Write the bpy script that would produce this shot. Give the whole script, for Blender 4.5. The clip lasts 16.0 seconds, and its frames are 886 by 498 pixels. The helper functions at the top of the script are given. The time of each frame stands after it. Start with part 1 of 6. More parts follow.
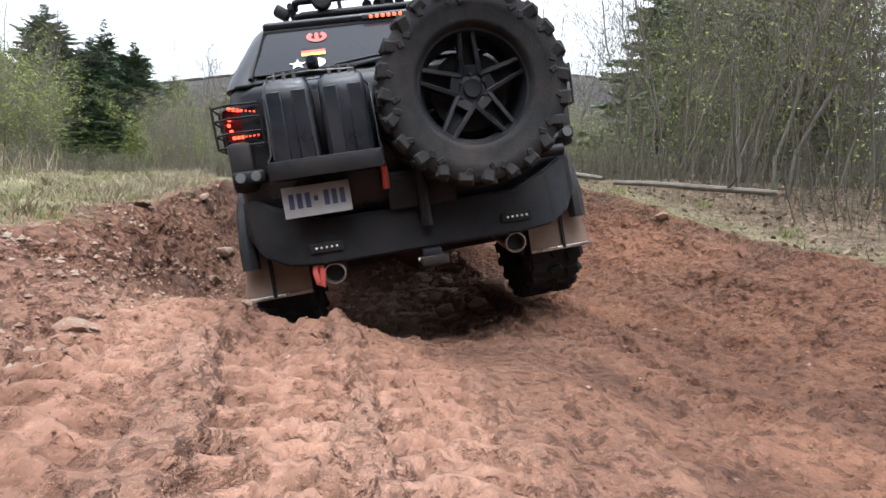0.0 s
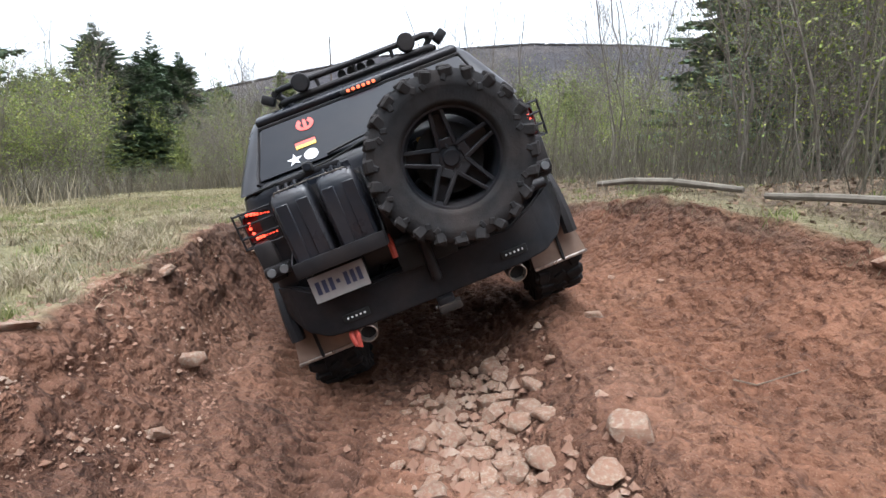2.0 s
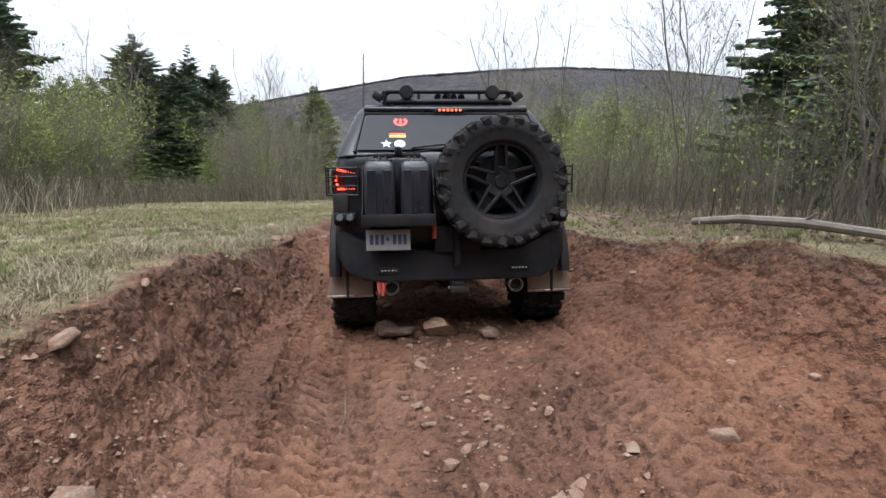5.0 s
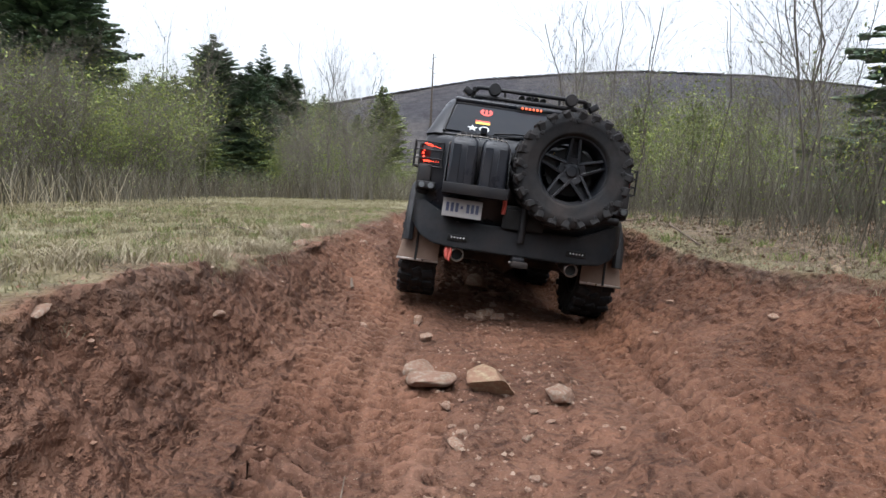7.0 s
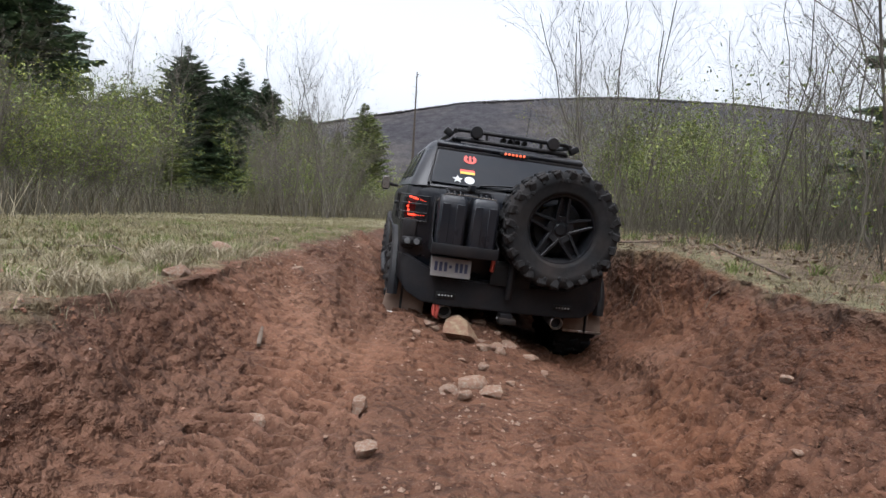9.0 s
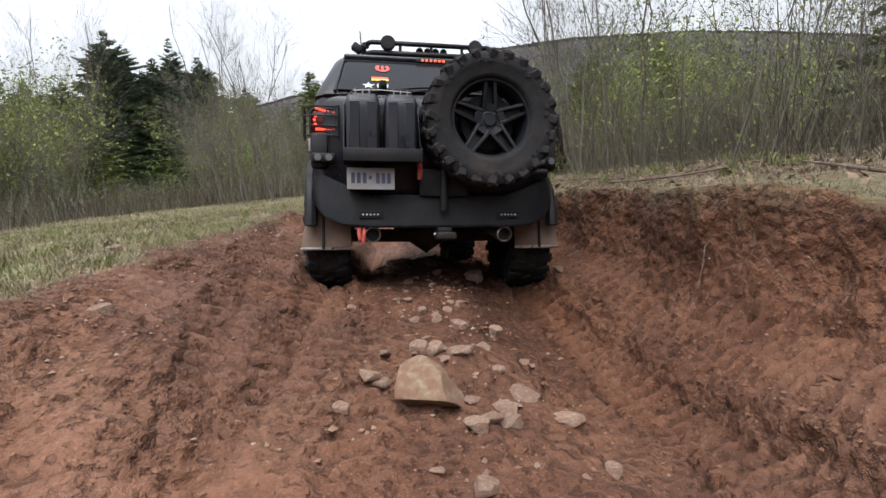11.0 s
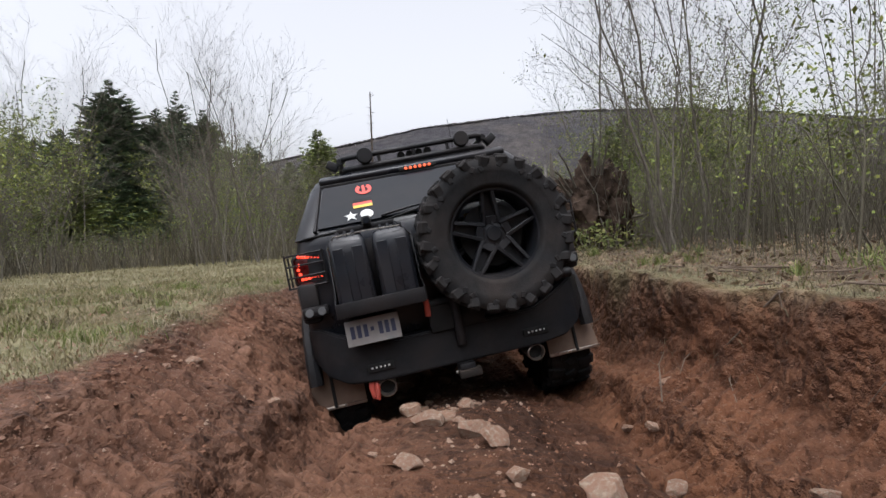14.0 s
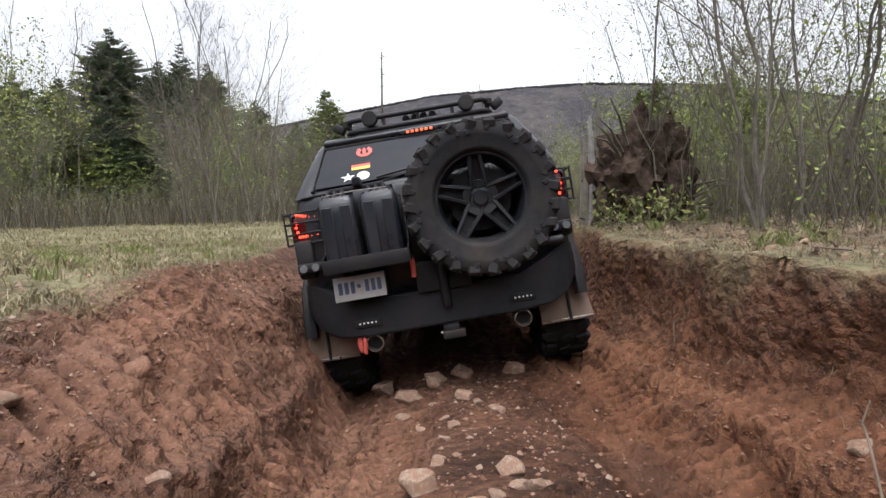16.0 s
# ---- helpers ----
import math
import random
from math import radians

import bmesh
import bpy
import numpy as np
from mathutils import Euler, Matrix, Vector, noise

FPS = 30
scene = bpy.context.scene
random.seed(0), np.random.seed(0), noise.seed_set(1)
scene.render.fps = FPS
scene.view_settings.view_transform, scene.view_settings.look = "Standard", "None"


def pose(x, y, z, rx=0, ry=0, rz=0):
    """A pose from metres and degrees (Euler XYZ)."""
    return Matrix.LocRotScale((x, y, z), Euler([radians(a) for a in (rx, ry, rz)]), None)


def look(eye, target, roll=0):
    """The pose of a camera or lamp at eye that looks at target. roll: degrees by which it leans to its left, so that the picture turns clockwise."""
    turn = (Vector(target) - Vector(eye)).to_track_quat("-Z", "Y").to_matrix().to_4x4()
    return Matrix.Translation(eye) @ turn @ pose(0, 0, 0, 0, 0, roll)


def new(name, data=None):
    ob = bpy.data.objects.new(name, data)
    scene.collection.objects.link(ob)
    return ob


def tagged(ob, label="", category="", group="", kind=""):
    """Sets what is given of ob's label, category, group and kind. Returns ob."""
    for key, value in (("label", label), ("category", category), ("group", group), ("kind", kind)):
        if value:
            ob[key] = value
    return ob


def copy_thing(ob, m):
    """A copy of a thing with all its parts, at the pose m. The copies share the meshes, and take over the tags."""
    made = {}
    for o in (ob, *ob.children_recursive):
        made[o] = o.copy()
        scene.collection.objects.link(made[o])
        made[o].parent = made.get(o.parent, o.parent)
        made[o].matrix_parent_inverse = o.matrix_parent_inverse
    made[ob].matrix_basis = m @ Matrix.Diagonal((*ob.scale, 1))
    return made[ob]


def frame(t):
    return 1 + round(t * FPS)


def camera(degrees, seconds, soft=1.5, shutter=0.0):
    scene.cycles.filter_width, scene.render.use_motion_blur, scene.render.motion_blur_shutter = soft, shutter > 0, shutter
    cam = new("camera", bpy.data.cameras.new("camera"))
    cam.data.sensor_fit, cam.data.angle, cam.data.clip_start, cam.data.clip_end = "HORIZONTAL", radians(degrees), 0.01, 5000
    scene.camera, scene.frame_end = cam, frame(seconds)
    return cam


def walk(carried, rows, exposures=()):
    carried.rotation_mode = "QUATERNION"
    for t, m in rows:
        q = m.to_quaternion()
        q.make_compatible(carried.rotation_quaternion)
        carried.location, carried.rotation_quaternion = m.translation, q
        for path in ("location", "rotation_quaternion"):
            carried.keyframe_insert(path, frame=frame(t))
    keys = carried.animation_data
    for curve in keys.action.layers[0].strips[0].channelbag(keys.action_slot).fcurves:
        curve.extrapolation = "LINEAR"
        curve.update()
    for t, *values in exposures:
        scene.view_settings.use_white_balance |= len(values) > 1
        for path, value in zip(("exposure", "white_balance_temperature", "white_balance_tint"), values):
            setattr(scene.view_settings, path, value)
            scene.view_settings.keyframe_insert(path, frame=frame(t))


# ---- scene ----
import itertools

cam = camera(80.3, 16.0, 1.5)

# seconds, place, turn of the camera
PATH = [
    (0, 0.005, -0.090, 1.025, 82.01, -2.20, -13.29),
    (0.5, 0.201, 0.374, 1.094, 82.68, -4.32, -7.78),
    (1, 0.177, 0.795, 1.251, 83.99, -0.13, -9.54),
    (1.5, 0.214, 1.231, 1.371, 82.84, 1.32, -9.51),
    (2, 0.268, 1.686, 1.370, 80.45, 1.75, -8.18),
    (2.5, 0.218, 2.110, 1.445, 83.51, -0.11, -9.03),
    (3, 0.266, 2.415, 1.411, 84.01, -0.64, -6.81),
    (3.2, 0.290, 2.471, 1.416, 83.28, 2.00, -6.62),
    (5.3, 0.349, 3.180, 1.373, 82.59, -1.38, -4.28),
    (5.5, 0.357, 3.388, 1.297, 84.23, -5.01, -1.68),
    (6, 0.384, 3.776, 1.274, 83.11, -0.69, 3.71),
    (6.5, 0.407, 3.922, 1.313, 81.66, -1.05, 5.76),
    (7, 0.479, 4.083, 1.340, 82.74, -1.84, 1.96),
    (7.5, 0.567, 4.472, 1.276, 81.55, -2.37, 2.57),
    (8, 0.577, 4.857, 1.258, 84.58, -2.45, 1.90),
    (8.5, 0.500, 5.246, 1.261, 85.92, -1.21, 0.39),
    (9, 0.538, 5.833, 1.196, 85.14, -2.53, 0.18),
    (9.2, 0.541, 5.985, 1.238, 84.90, 0.51, 0.06),
    (11.3, 0.714, 8.151, 1.080, 80.95, 4.89, -3.55),
    (11.5, 0.650, 8.370, 1.096, 82.87, -1.22, 0.09),
    (12, 0.553, 8.741, 1.114, 86.58, 5.15, -4.08),
    (12.5, 0.496, 9.218, 1.014, 91.58, -1.04, 2.00),
    (13, 0.528, 9.558, 1.046, 90.12, 4.39, -4.60),
    (13.5, 0.492, 9.908, 1.099, 88.95, 3.96, -2.72),
    (14, 0.498, 10.236, 1.151, 87.81, 2.81, -3.34),
    (14.5, 0.494, 10.544, 1.162, 85.50, 3.81, -5.69),
    (15, 0.491, 10.911, 1.124, 84.97, 5.06, -4.86),
    (15.5, 0.457, 11.193, 1.112, 84.32, 1.53, -3.81),
    (16, 0.461, 11.506, 1.053, 84.62, 0.69, -2.45),
]
walk(cam, [(t, pose(*row)) for t, *row in PATH], [(0.0, 0.14, 5900, 10), (1.5, 0.18, 5900, 10), (3.0, 0.0, 5950, 10), (5.5, -0.3, 5950, 10), (7.0, -0.3, 5950, 10), (9.0, -0.52, 6000, 11), (11.5, -0.42, 6150, 12), (12.5, -0.38, 6150, 13), (13.5, -0.66, 6150, 13), (14.5, -0.74, 6250, 12), (15.2, -0.6, 6200, 13), (16.0, -0.3, 6200, 12)])

# the leading car on the track: seconds, place, turn
DRIVE = [
    (0, 0.634, 2.449, 0.162, -3.21, -10.56, -4.13),
    (0.5, 0.639, 3.092, 0.075, 0.18, -14.72, -8.23),
    (1, 0.713, 3.646, -0.015, 6.33, -14.86, -7.05),
    (1.5, 0.778, 4.146, 0.010, 6.35, -13.88, -3.07),
    (2, 0.821, 4.615, 0.119, 1.45, -19.29, -1.88),
    (2.5, 0.839, 4.916, 0.102, 3.02, -17.78, -0.10),
    (3, 0.847, 5.253, 0.119, 1.78, -15.96, 1.28),
    (3.2, 0.845, 5.398, 0.126, 0.85, -14.48, 1.22),
    (5.3, 0.751, 6.807, 0.153, -0.42, 0.51, -0.59),
    (5.5, 0.729, 6.800, 0.179, -1.61, 1.18, -1.11),
    (6, 0.777, 7.184, 0.231, -3.71, 3.91, 0.43),
    (6.5, 0.885, 7.847, 0.352, -5.78, 7.49, 4.92),
    (7, 0.888, 8.280, 0.257, -4.67, 6.12, 1.46),
    (7.5, 0.937, 8.918, -0.146, 8.17, 0.00, 4.20),
    (8, 1.011, 9.286, -0.131, 6.67, 2.11, 6.24),
    (8.5, 1.035, 9.709, -0.182, 6.09, 3.76, 9.21),
    (9, 1.002, 10.032, -0.156, 1.60, 5.01, 7.32),
    (9.2, 0.991, 10.238, -0.162, 1.94, 5.80, 7.92),
    (11.3, 0.812, 11.542, 0.196, -6.78, 5.40, 5.81),
    (11.5, 0.802, 11.651, 0.192, -6.91, 4.31, 4.60),
    (12, 0.801, 11.926, 0.162, -6.13, 2.06, 6.05),
    (12.5, 0.835, 12.367, 0.019, -3.87, -0.51, 4.57),
    (13, 0.802, 12.666, -0.047, -3.49, -2.40, 6.31),
    (13.5, 0.838, 13.001, -0.143, -2.53, -6.64, 5.54),
    (14, 0.839, 13.364, -0.162, -3.21, -8.40, 4.94),
    (14.5, 0.804, 13.693, -0.158, -3.35, -8.70, 4.67),
    (15, 0.772, 13.915, -0.121, -5.01, -9.74, 3.21),
    (15.5, 0.740, 14.285, -0.123, -5.34, -8.77, 1.35),
    (16, 0.698, 14.671, -0.211, -3.42, -8.99, -1.59),
]

# ---- world and light: a bright overcast spring afternoon ----
world = bpy.data.worlds.new("overcast_sky")
scene.world = world
world.use_nodes = True
wn, wl_ = world.node_tree.nodes, world.node_tree.links
wn.clear()
SUN_UP, SUN_ROUND = radians(74), radians(196)
sky = wn.new("ShaderNodeTexSky")
sky.sky_type = "NISHITA"
sky.sun_disc = False
sky.sun_elevation, sky.sun_rotation = SUN_UP, SUN_ROUND
sky.dust_density, sky.air_density, sky.ozone_density = 6.0, 1.0, 1.0
grey = wn.new("ShaderNodeHueSaturation")
grey.inputs["Saturation"].default_value = 0.12
bgd = wn.new("ShaderNodeBackground")
bgd.inputs["Strength"].default_value = 0.51
wout = wn.new("ShaderNodeOutputWorld")
wl_.new(sky.outputs[0], grey.inputs["Color"])
wl_.new(grey.outputs[0], bgd.inputs["Color"])
wl_.new(bgd.outputs[0], wout.inputs["Surface"])

sun = new("sun", bpy.data.lights.new("sun", "SUN"))
sun.data.energy, sun.data.angle, sun.data.color = 0.6, radians(60), (1.0, 0.97, 0.93)
sun.matrix_world = look((0, 0, 60), Vector((0, 0, 60)) - Vector((math.sin(SUN_ROUND) * math.cos(SUN_UP), math.cos(SUN_ROUND) * math.cos(SUN_UP), math.sin(SUN_UP))))


# ---- materials ----
class Mat:
    """A small builder for node materials."""

    def __init__(self, name):
        self.m = bpy.data.materials.new(name)
        self.m.use_nodes = True
        self.n, self.l = self.m.node_tree.nodes, self.m.node_tree.links
        self.b = self.n["Principled BSDF"]
        self.co = self.n.new("ShaderNodeTexCoord").outputs["Object"]

    def noise(self, scale, detail=4.0, rough=0.6, co=None):
        t = self.n.new("ShaderNodeTexNoise")
        t.inputs["Scale"].default_value, t.inputs["Detail"].default_value, t.inputs["Roughness"].default_value = scale, detail, rough
        self.l.new(co or self.co, t.inputs["Vector"])
        return t.outputs["Fac"]

    def voronoi(self, scale, feature="F1", out="Distance"):
        t = self.n.new("ShaderNodeTexVoronoi")
        t.feature = feature
        t.inputs["Scale"].default_value = scale
        self.l.new(self.co, t.inputs["Vector"])
        return t.outputs[out]

    def ramp(self, fac, *stops):
        r = self.n.new("ShaderNodeValToRGB")
        e = r.color_ramp.elements
        while len(e) < len(stops):
            e.new(0.5)
        for el, (p, c) in zip(e, stops):
            el.position = p
            el.color = (*c, 1) if len(c) == 3 else (c[0], c[0], c[0], 1)
        self.l.new(fac, r.inputs["Fac"])
        return r.outputs["Color"]

    def mix(self, fac, a, b, mode="MIX"):
        x = self.n.new("ShaderNodeMix")
        x.data_type, x.blend_type = "RGBA", mode
        for v, k in ((fac, 0), (a, 6), (b, 7)):
            if isinstance(v, (int, float)):
                x.inputs[k].default_value = v
            elif isinstance(v, tuple):
                x.inputs[k].default_value = (*v, 1)
            else:
                self.l.new(v, x.inputs[k])
        return x.outputs[2]

    def attr(self, name):
        a = self.n.new("ShaderNodeAttribute")
        a.attribute_name = name
        return a.outputs["Fac"]

    def math(self, op, a, b):
        x = self.n.new("ShaderNodeMath")
        x.operation = op
        for v, k in ((a, 0), (b, 1)):
            if isinstance(v, (int, float)):
                x.inputs[k].default_value = v
            else:
                self.l.new(v, x.inputs[k])
        return x.outputs[0]

    def random(self):
        return self.n.new("ShaderNodeObjectInfo").outputs["Random"]

    def island(self):
        return self.n.new("ShaderNodeNewGeometry").outputs["Random Per Island"]

    def set(self, color=None, rough=None, metal=None, spec=None):
        for v, k in ((color, "Base Color"), (rough, "Roughness"), (metal, "Metallic"), (spec, "Specular IOR Level")):
            if v is None:
                continue
            if isinstance(v, (int, float)):
                self.b.inputs[k].default_value = v
            elif isinstance(v, tuple):
                self.b.inputs[k].default_value = (*v, 1)
            else:
                self.l.new(v, self.b.inputs[k])
        return self

    def bump(self, height, strength, distance):
        x = self.n.new("ShaderNodeBump")
        x.inputs["Strength"].default_value, x.inputs["Distance"].default_value = strength, distance
        self.l.new(height, x.inputs["Height"])
        self.l.new(x.outputs[0], self.b.inputs["Normal"])
        return self

    def glow(self, color, strength):
        self.b.inputs["Emission Color"].default_value, self.b.inputs["Emission Strength"].default_value = (*color, 1), strength
        return self


def make_ground():
    m = Mat("red_clay_and_turf")
    clay = m.ramp(m.noise(1.3, 6), (0.3, (0.117, 0.056, 0.034)), (0.52, (0.174, 0.087, 0.054)), (0.75, (0.232, 0.127, 0.083)))
    damp = m.ramp(m.noise(0.7, 3), (0.38, (0.70,)), (0.6, (1.0,)))
    clay = m.mix(0.85, clay, damp, "MULTIPLY")
    # moist clay darker, with the shade on that stretch painted in
    clay = m.mix(m.attr("wet_shade"), clay, m.mix(1.0, clay, (0.80, 0.67, 0.52), "MULTIPLY"))
    # lug-print hollows darker: packed clay, with their shade painted in
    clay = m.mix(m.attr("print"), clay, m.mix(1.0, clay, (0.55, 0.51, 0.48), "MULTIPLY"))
    crumbs = m.ramp(m.voronoi(45), (0.0, (1.25, 1.22, 1.2)), (0.5, (0.8, 0.8, 0.8)))
    clay = m.mix(0.5, clay, crumbs, "MULTIPLY")
    clay = m.mix(m.attr("dry"), clay, m.mix(1.0, clay, (1.42, 1.52, 1.64), "MULTIPLY"))
    streak = m.ramp(m.noise(6.5, 6, 0.7), (0.34, (0.78, 0.75, 0.72)), (0.48, (1.0, 1.0, 1.0)), (0.68, (1.15, 1.14, 1.13)))
    clay = m.mix(0.8, clay, streak, "MULTIPLY")
    grit = m.ramp(m.noise(95, 3, 0.6), (0.60, (0.0,)), (0.68, (1.0,)))
    clay = m.mix(m.math("MULTIPLY", grit, 0.35), clay, (0.30, 0.205, 0.155))
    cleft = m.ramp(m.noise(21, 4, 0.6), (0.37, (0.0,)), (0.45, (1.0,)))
    # crevice shade painted into the clay colour, along the clefts the bump sinks
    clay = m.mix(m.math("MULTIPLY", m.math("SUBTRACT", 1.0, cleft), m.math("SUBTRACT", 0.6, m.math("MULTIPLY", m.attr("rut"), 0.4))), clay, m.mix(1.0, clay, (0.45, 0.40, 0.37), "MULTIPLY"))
    # middle strip darkened: wet mud plus the car's underside shade, painted in
    mire_shade = m.math("MULTIPLY", m.attr("mire_shade"), m.ramp(m.noise(3.2, 5, 0.6), (0.30, (0.55,)), (0.55, (1.0,))))
    clay = m.mix(mire_shade, clay, m.mix(1.0, clay, (0.40, 0.35, 0.29), "MULTIPLY"))
    # dark band under the lips: rooty soil with the overhang's shade painted in
    clay = m.mix(m.attr("humus_shade"), clay, m.ramp(m.noise(14, 6, 0.7), (0.35, (0.045, 0.028, 0.019)), (0.65, (0.12, 0.074, 0.048))))
    turf = m.ramp(m.noise(3.0, 6), (0.3, (0.115, 0.10, 0.058)), (0.5, (0.18, 0.165, 0.085)), (0.7, (0.27, 0.23, 0.145)))
    litter = m.ramp(m.noise(9.0, 5), (0.3, (0.06, 0.042, 0.028)), (0.5, (0.12, 0.085, 0.055)), (0.7, (0.20, 0.15, 0.10)))
    top = m.mix(m.attr("litter"), turf, litter)
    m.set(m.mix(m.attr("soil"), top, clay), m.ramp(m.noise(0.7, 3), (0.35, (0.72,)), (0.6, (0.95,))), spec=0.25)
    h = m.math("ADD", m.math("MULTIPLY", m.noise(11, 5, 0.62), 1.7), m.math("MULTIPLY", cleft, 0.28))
    h = m.math("ADD", h, m.math("ADD", m.math("MULTIPLY", m.voronoi(17), -0.7), m.math("MULTIPLY", m.noise(70, 3, 0.6), 0.14)))
    h = m.math("MULTIPLY", h, m.ramp(m.noise(1.6, 4), (0.36, (0.4,)), (0.6, (1.0,))))
    h = m.math("MULTIPLY", h, m.math("SUBTRACT", 1.0, m.math("MULTIPLY", m.attr("rut"), 0.65)))
    return m.bump(h, 1.0, 0.085).m


def make_rock(name, a, b, c):
    m = Mat(name)
    col = m.ramp(m.noise(7, 6), (0.3, a), (0.5, b), (0.72, c))
    mud = m.ramp(m.noise(4, 4), (0.36, (0.2,)), (0.56, (1.0,)))
    col = m.mix(m.math("MULTIPLY", mud, 0.85), col, (0.215, 0.112, 0.073))
    col = m.mix(0.35, col, m.ramp(m.random(), (0.0, (0.6, 0.58, 0.55)), (1.0, (1.25, 1.22, 1.15))), "MULTIPLY")
    m.set(col, 0.85, spec=0.3)
    return m.bump(m.noise(30, 6, 0.7), 0.6, 0.02).m


def make_plain(name, color, rough=0.6, metal=0.0, bump=0.0, vary=0.25, scale=14.0, spec=0.5, dust=0.0):
    m = Mat(name)
    lo, hi = tuple(v * (1 - vary) for v in color), tuple(v * (1 + vary) for v in color)
    col = m.ramp(m.noise(scale, 5), (0.3, lo), (0.7, hi))
    if dust:
        col = m.mix(m.math("MULTIPLY", m.ramp(m.noise(3.5, 5), (0.4, (0.0,)), (0.75, (1.0,))), dust), col, (0.20, 0.135, 0.095))
    m.set(col, m.ramp(m.noise(scale * 0.7, 4), (0.3, (max(rough - 0.12, 0.02),)), (0.7, (min(rough + 0.12, 1),))), metal, spec)
    if bump:
        m.bump(m.noise(scale * 4, 5), bump, 0.01)
    return m.m


def make_leafy(name, lo, mid, hi):
    m = Mat(name)
    m.set(m.ramp(m.island(), (0.0, lo), (0.5, mid), (1.0, hi)), 0.65, spec=0.2)
    return m.m


def make_bark(name, a, b):
    m = Mat(name)
    m.set(m.ramp(m.noise(9, 6), (0.3, a), (0.7, b)), 0.9, spec=0.2)
    return m.bump(m.noise(40, 4), 0.5, 0.01).m


GROUND = make_ground()
ROCK = make_rock("pale_sandstone", (0.18, 0.138, 0.105), (0.285, 0.232, 0.18), (0.40, 0.35, 0.285))
MOSSY = make_rock("yellowish_boulder", (0.19, 0.14, 0.09), (0.30, 0.235, 0.15), (0.40, 0.33, 0.22))
BODY = make_plain("black_satin_paint", (0.0078, 0.0095, 0.0135), 0.34, 0.0, 0.0, 0.2, 5, 0.34, 0.06)
TRIM = make_plain("black_textured_plastic", (0.0075, 0.008, 0.0098), 0.6, 0.0, 0.15, 0.3, 20, 0.25, 0.08)
STEEL = make_plain("black_powder_coat", (0.0068, 0.0075, 0.0095), 0.5, 0.0, 0.1, 0.25, 25, 0.25, 0.07)
CAN = make_plain("grey_black_jerry_can", (0.0085, 0.0105, 0.015), 0.36, 0.0, 0.1, 0.2, 15, 0.38, 0.06)
RUBBER = make_plain("dusty_tyre_rubber", (0.0135, 0.0138, 0.0148), 0.82, 0.0, 0.25, 0.3, 18, 0.2, 0.10)
RIM = make_plain("dark_grey_alloy", (0.0085, 0.0100, 0.0130), 0.38, 0.3, 0.05, 0.2, 12, 0.45, 0.06)
GLASS = make_plain("dark_tinted_glass", (0.012, 0.014, 0.018), 0.12, 0.0, 0.0, 0.1, 3, 0.14, 0.03)
UNDER = make_plain("muddy_underbody", (0.020, 0.016, 0.014), 0.8, 0.0, 0.2, 0.4, 10, 0.3, 0.35)
FLAP = make_plain("muddy_flap", (0.19, 0.135, 0.105), 0.85, 0.0, 0.2, 0.25, 6, 0.25, 0.5)
CHROME = make_plain("dirty_chrome", (0.42, 0.38, 0.34), 0.35, 0.9, 0.05, 0.3, 30, 0.5, 0.2)
DARK = make_plain("dull_black", (0.008, 0.008, 0.008), 0.9)
RED = make_plain("red_shackle_paint", (0.36, 0.045, 0.028), 0.5, 0.0, 0.0, 0.2, 20, 0.5, 0.15)
RED_DECAL = make_plain("red_decal", (0.70, 0.07, 0.05), 0.5, vary=0.06)
GOLD_DECAL = make_plain("yellow_decal", (0.75, 0.48, 0.06), 0.5, vary=0.06)
WHITE_DECAL = make_plain("white_decal", (0.55, 0.55, 0.54), 0.5, vary=0.08)
PLATE = make_plain("dirty_white_plate", (0.24, 0.235, 0.235), 0.5, vary=0.2, dust=0.5)
PLATE_BAR = make_plain("blue_plate_print", (0.025, 0.03, 0.07), 0.5, vary=0.1)
LENS = make_plain("clear_lamp_lens", (0.12, 0.125, 0.13), 0.15, vary=0.15)
LENS_RED = make_plain("dark_red_lens", (0.075, 0.006, 0.006), 0.2, vary=0.15)
AMBER = make_plain("yellow_plastic", (0.45, 0.28, 0.03), 0.5)
LED = Mat("lit_red_led").set((0.5, 0.02, 0.01), 0.4).glow((1.0, 0.07, 0.03), 4.0).m
LED_HIGH = Mat("lit_orange_red_led").set((0.5, 0.05, 0.02), 0.4).glow((1.0, 0.16, 0.06), 2.0).m
LED_WHITE = Mat("small_white_diode").set((0.65, 0.65, 0.62), 0.3).m
BARK = make_bark("grey_brown_bark", (0.080, 0.070, 0.056), (0.175, 0.155, 0.128))
BARK_DARK = make_bark("dark_bark", (0.045, 0.035, 0.028), (0.10, 0.08, 0.065))
DEADWOOD = make_bark("weathered_deadwood", (0.08, 0.058, 0.044), (0.17, 0.13, 0.10))
NEEDLE = make_leafy("spruce_needles", (0.050, 0.076, 0.048), (0.082, 0.120, 0.070), (0.130, 0.178, 0.100))
NEEDLE_PALE = make_leafy("young_conifer_needles", (0.08, 0.105, 0.035), (0.14, 0.175, 0.055), (0.21, 0.235, 0.08))
LEAF = make_leafy("spring_leaves", (0.09, 0.12, 0.025), (0.16, 0.20, 0.045), (0.26, 0.27, 0.07))
BRUSH = make_leafy("bare_brush", (0.056, 0.049, 0.036), (0.096, 0.086, 0.062), (0.160, 0.142, 0.104))
GRASS = make_leafy("meadow_grass", (0.105, 0.098, 0.040), (0.18, 0.158, 0.078), (0.29, 0.242, 0.148))
STRAW = make_leafy("dry_stalks", (0.165, 0.135, 0.085), (0.26, 0.22, 0.145), (0.36, 0.31, 0.215))
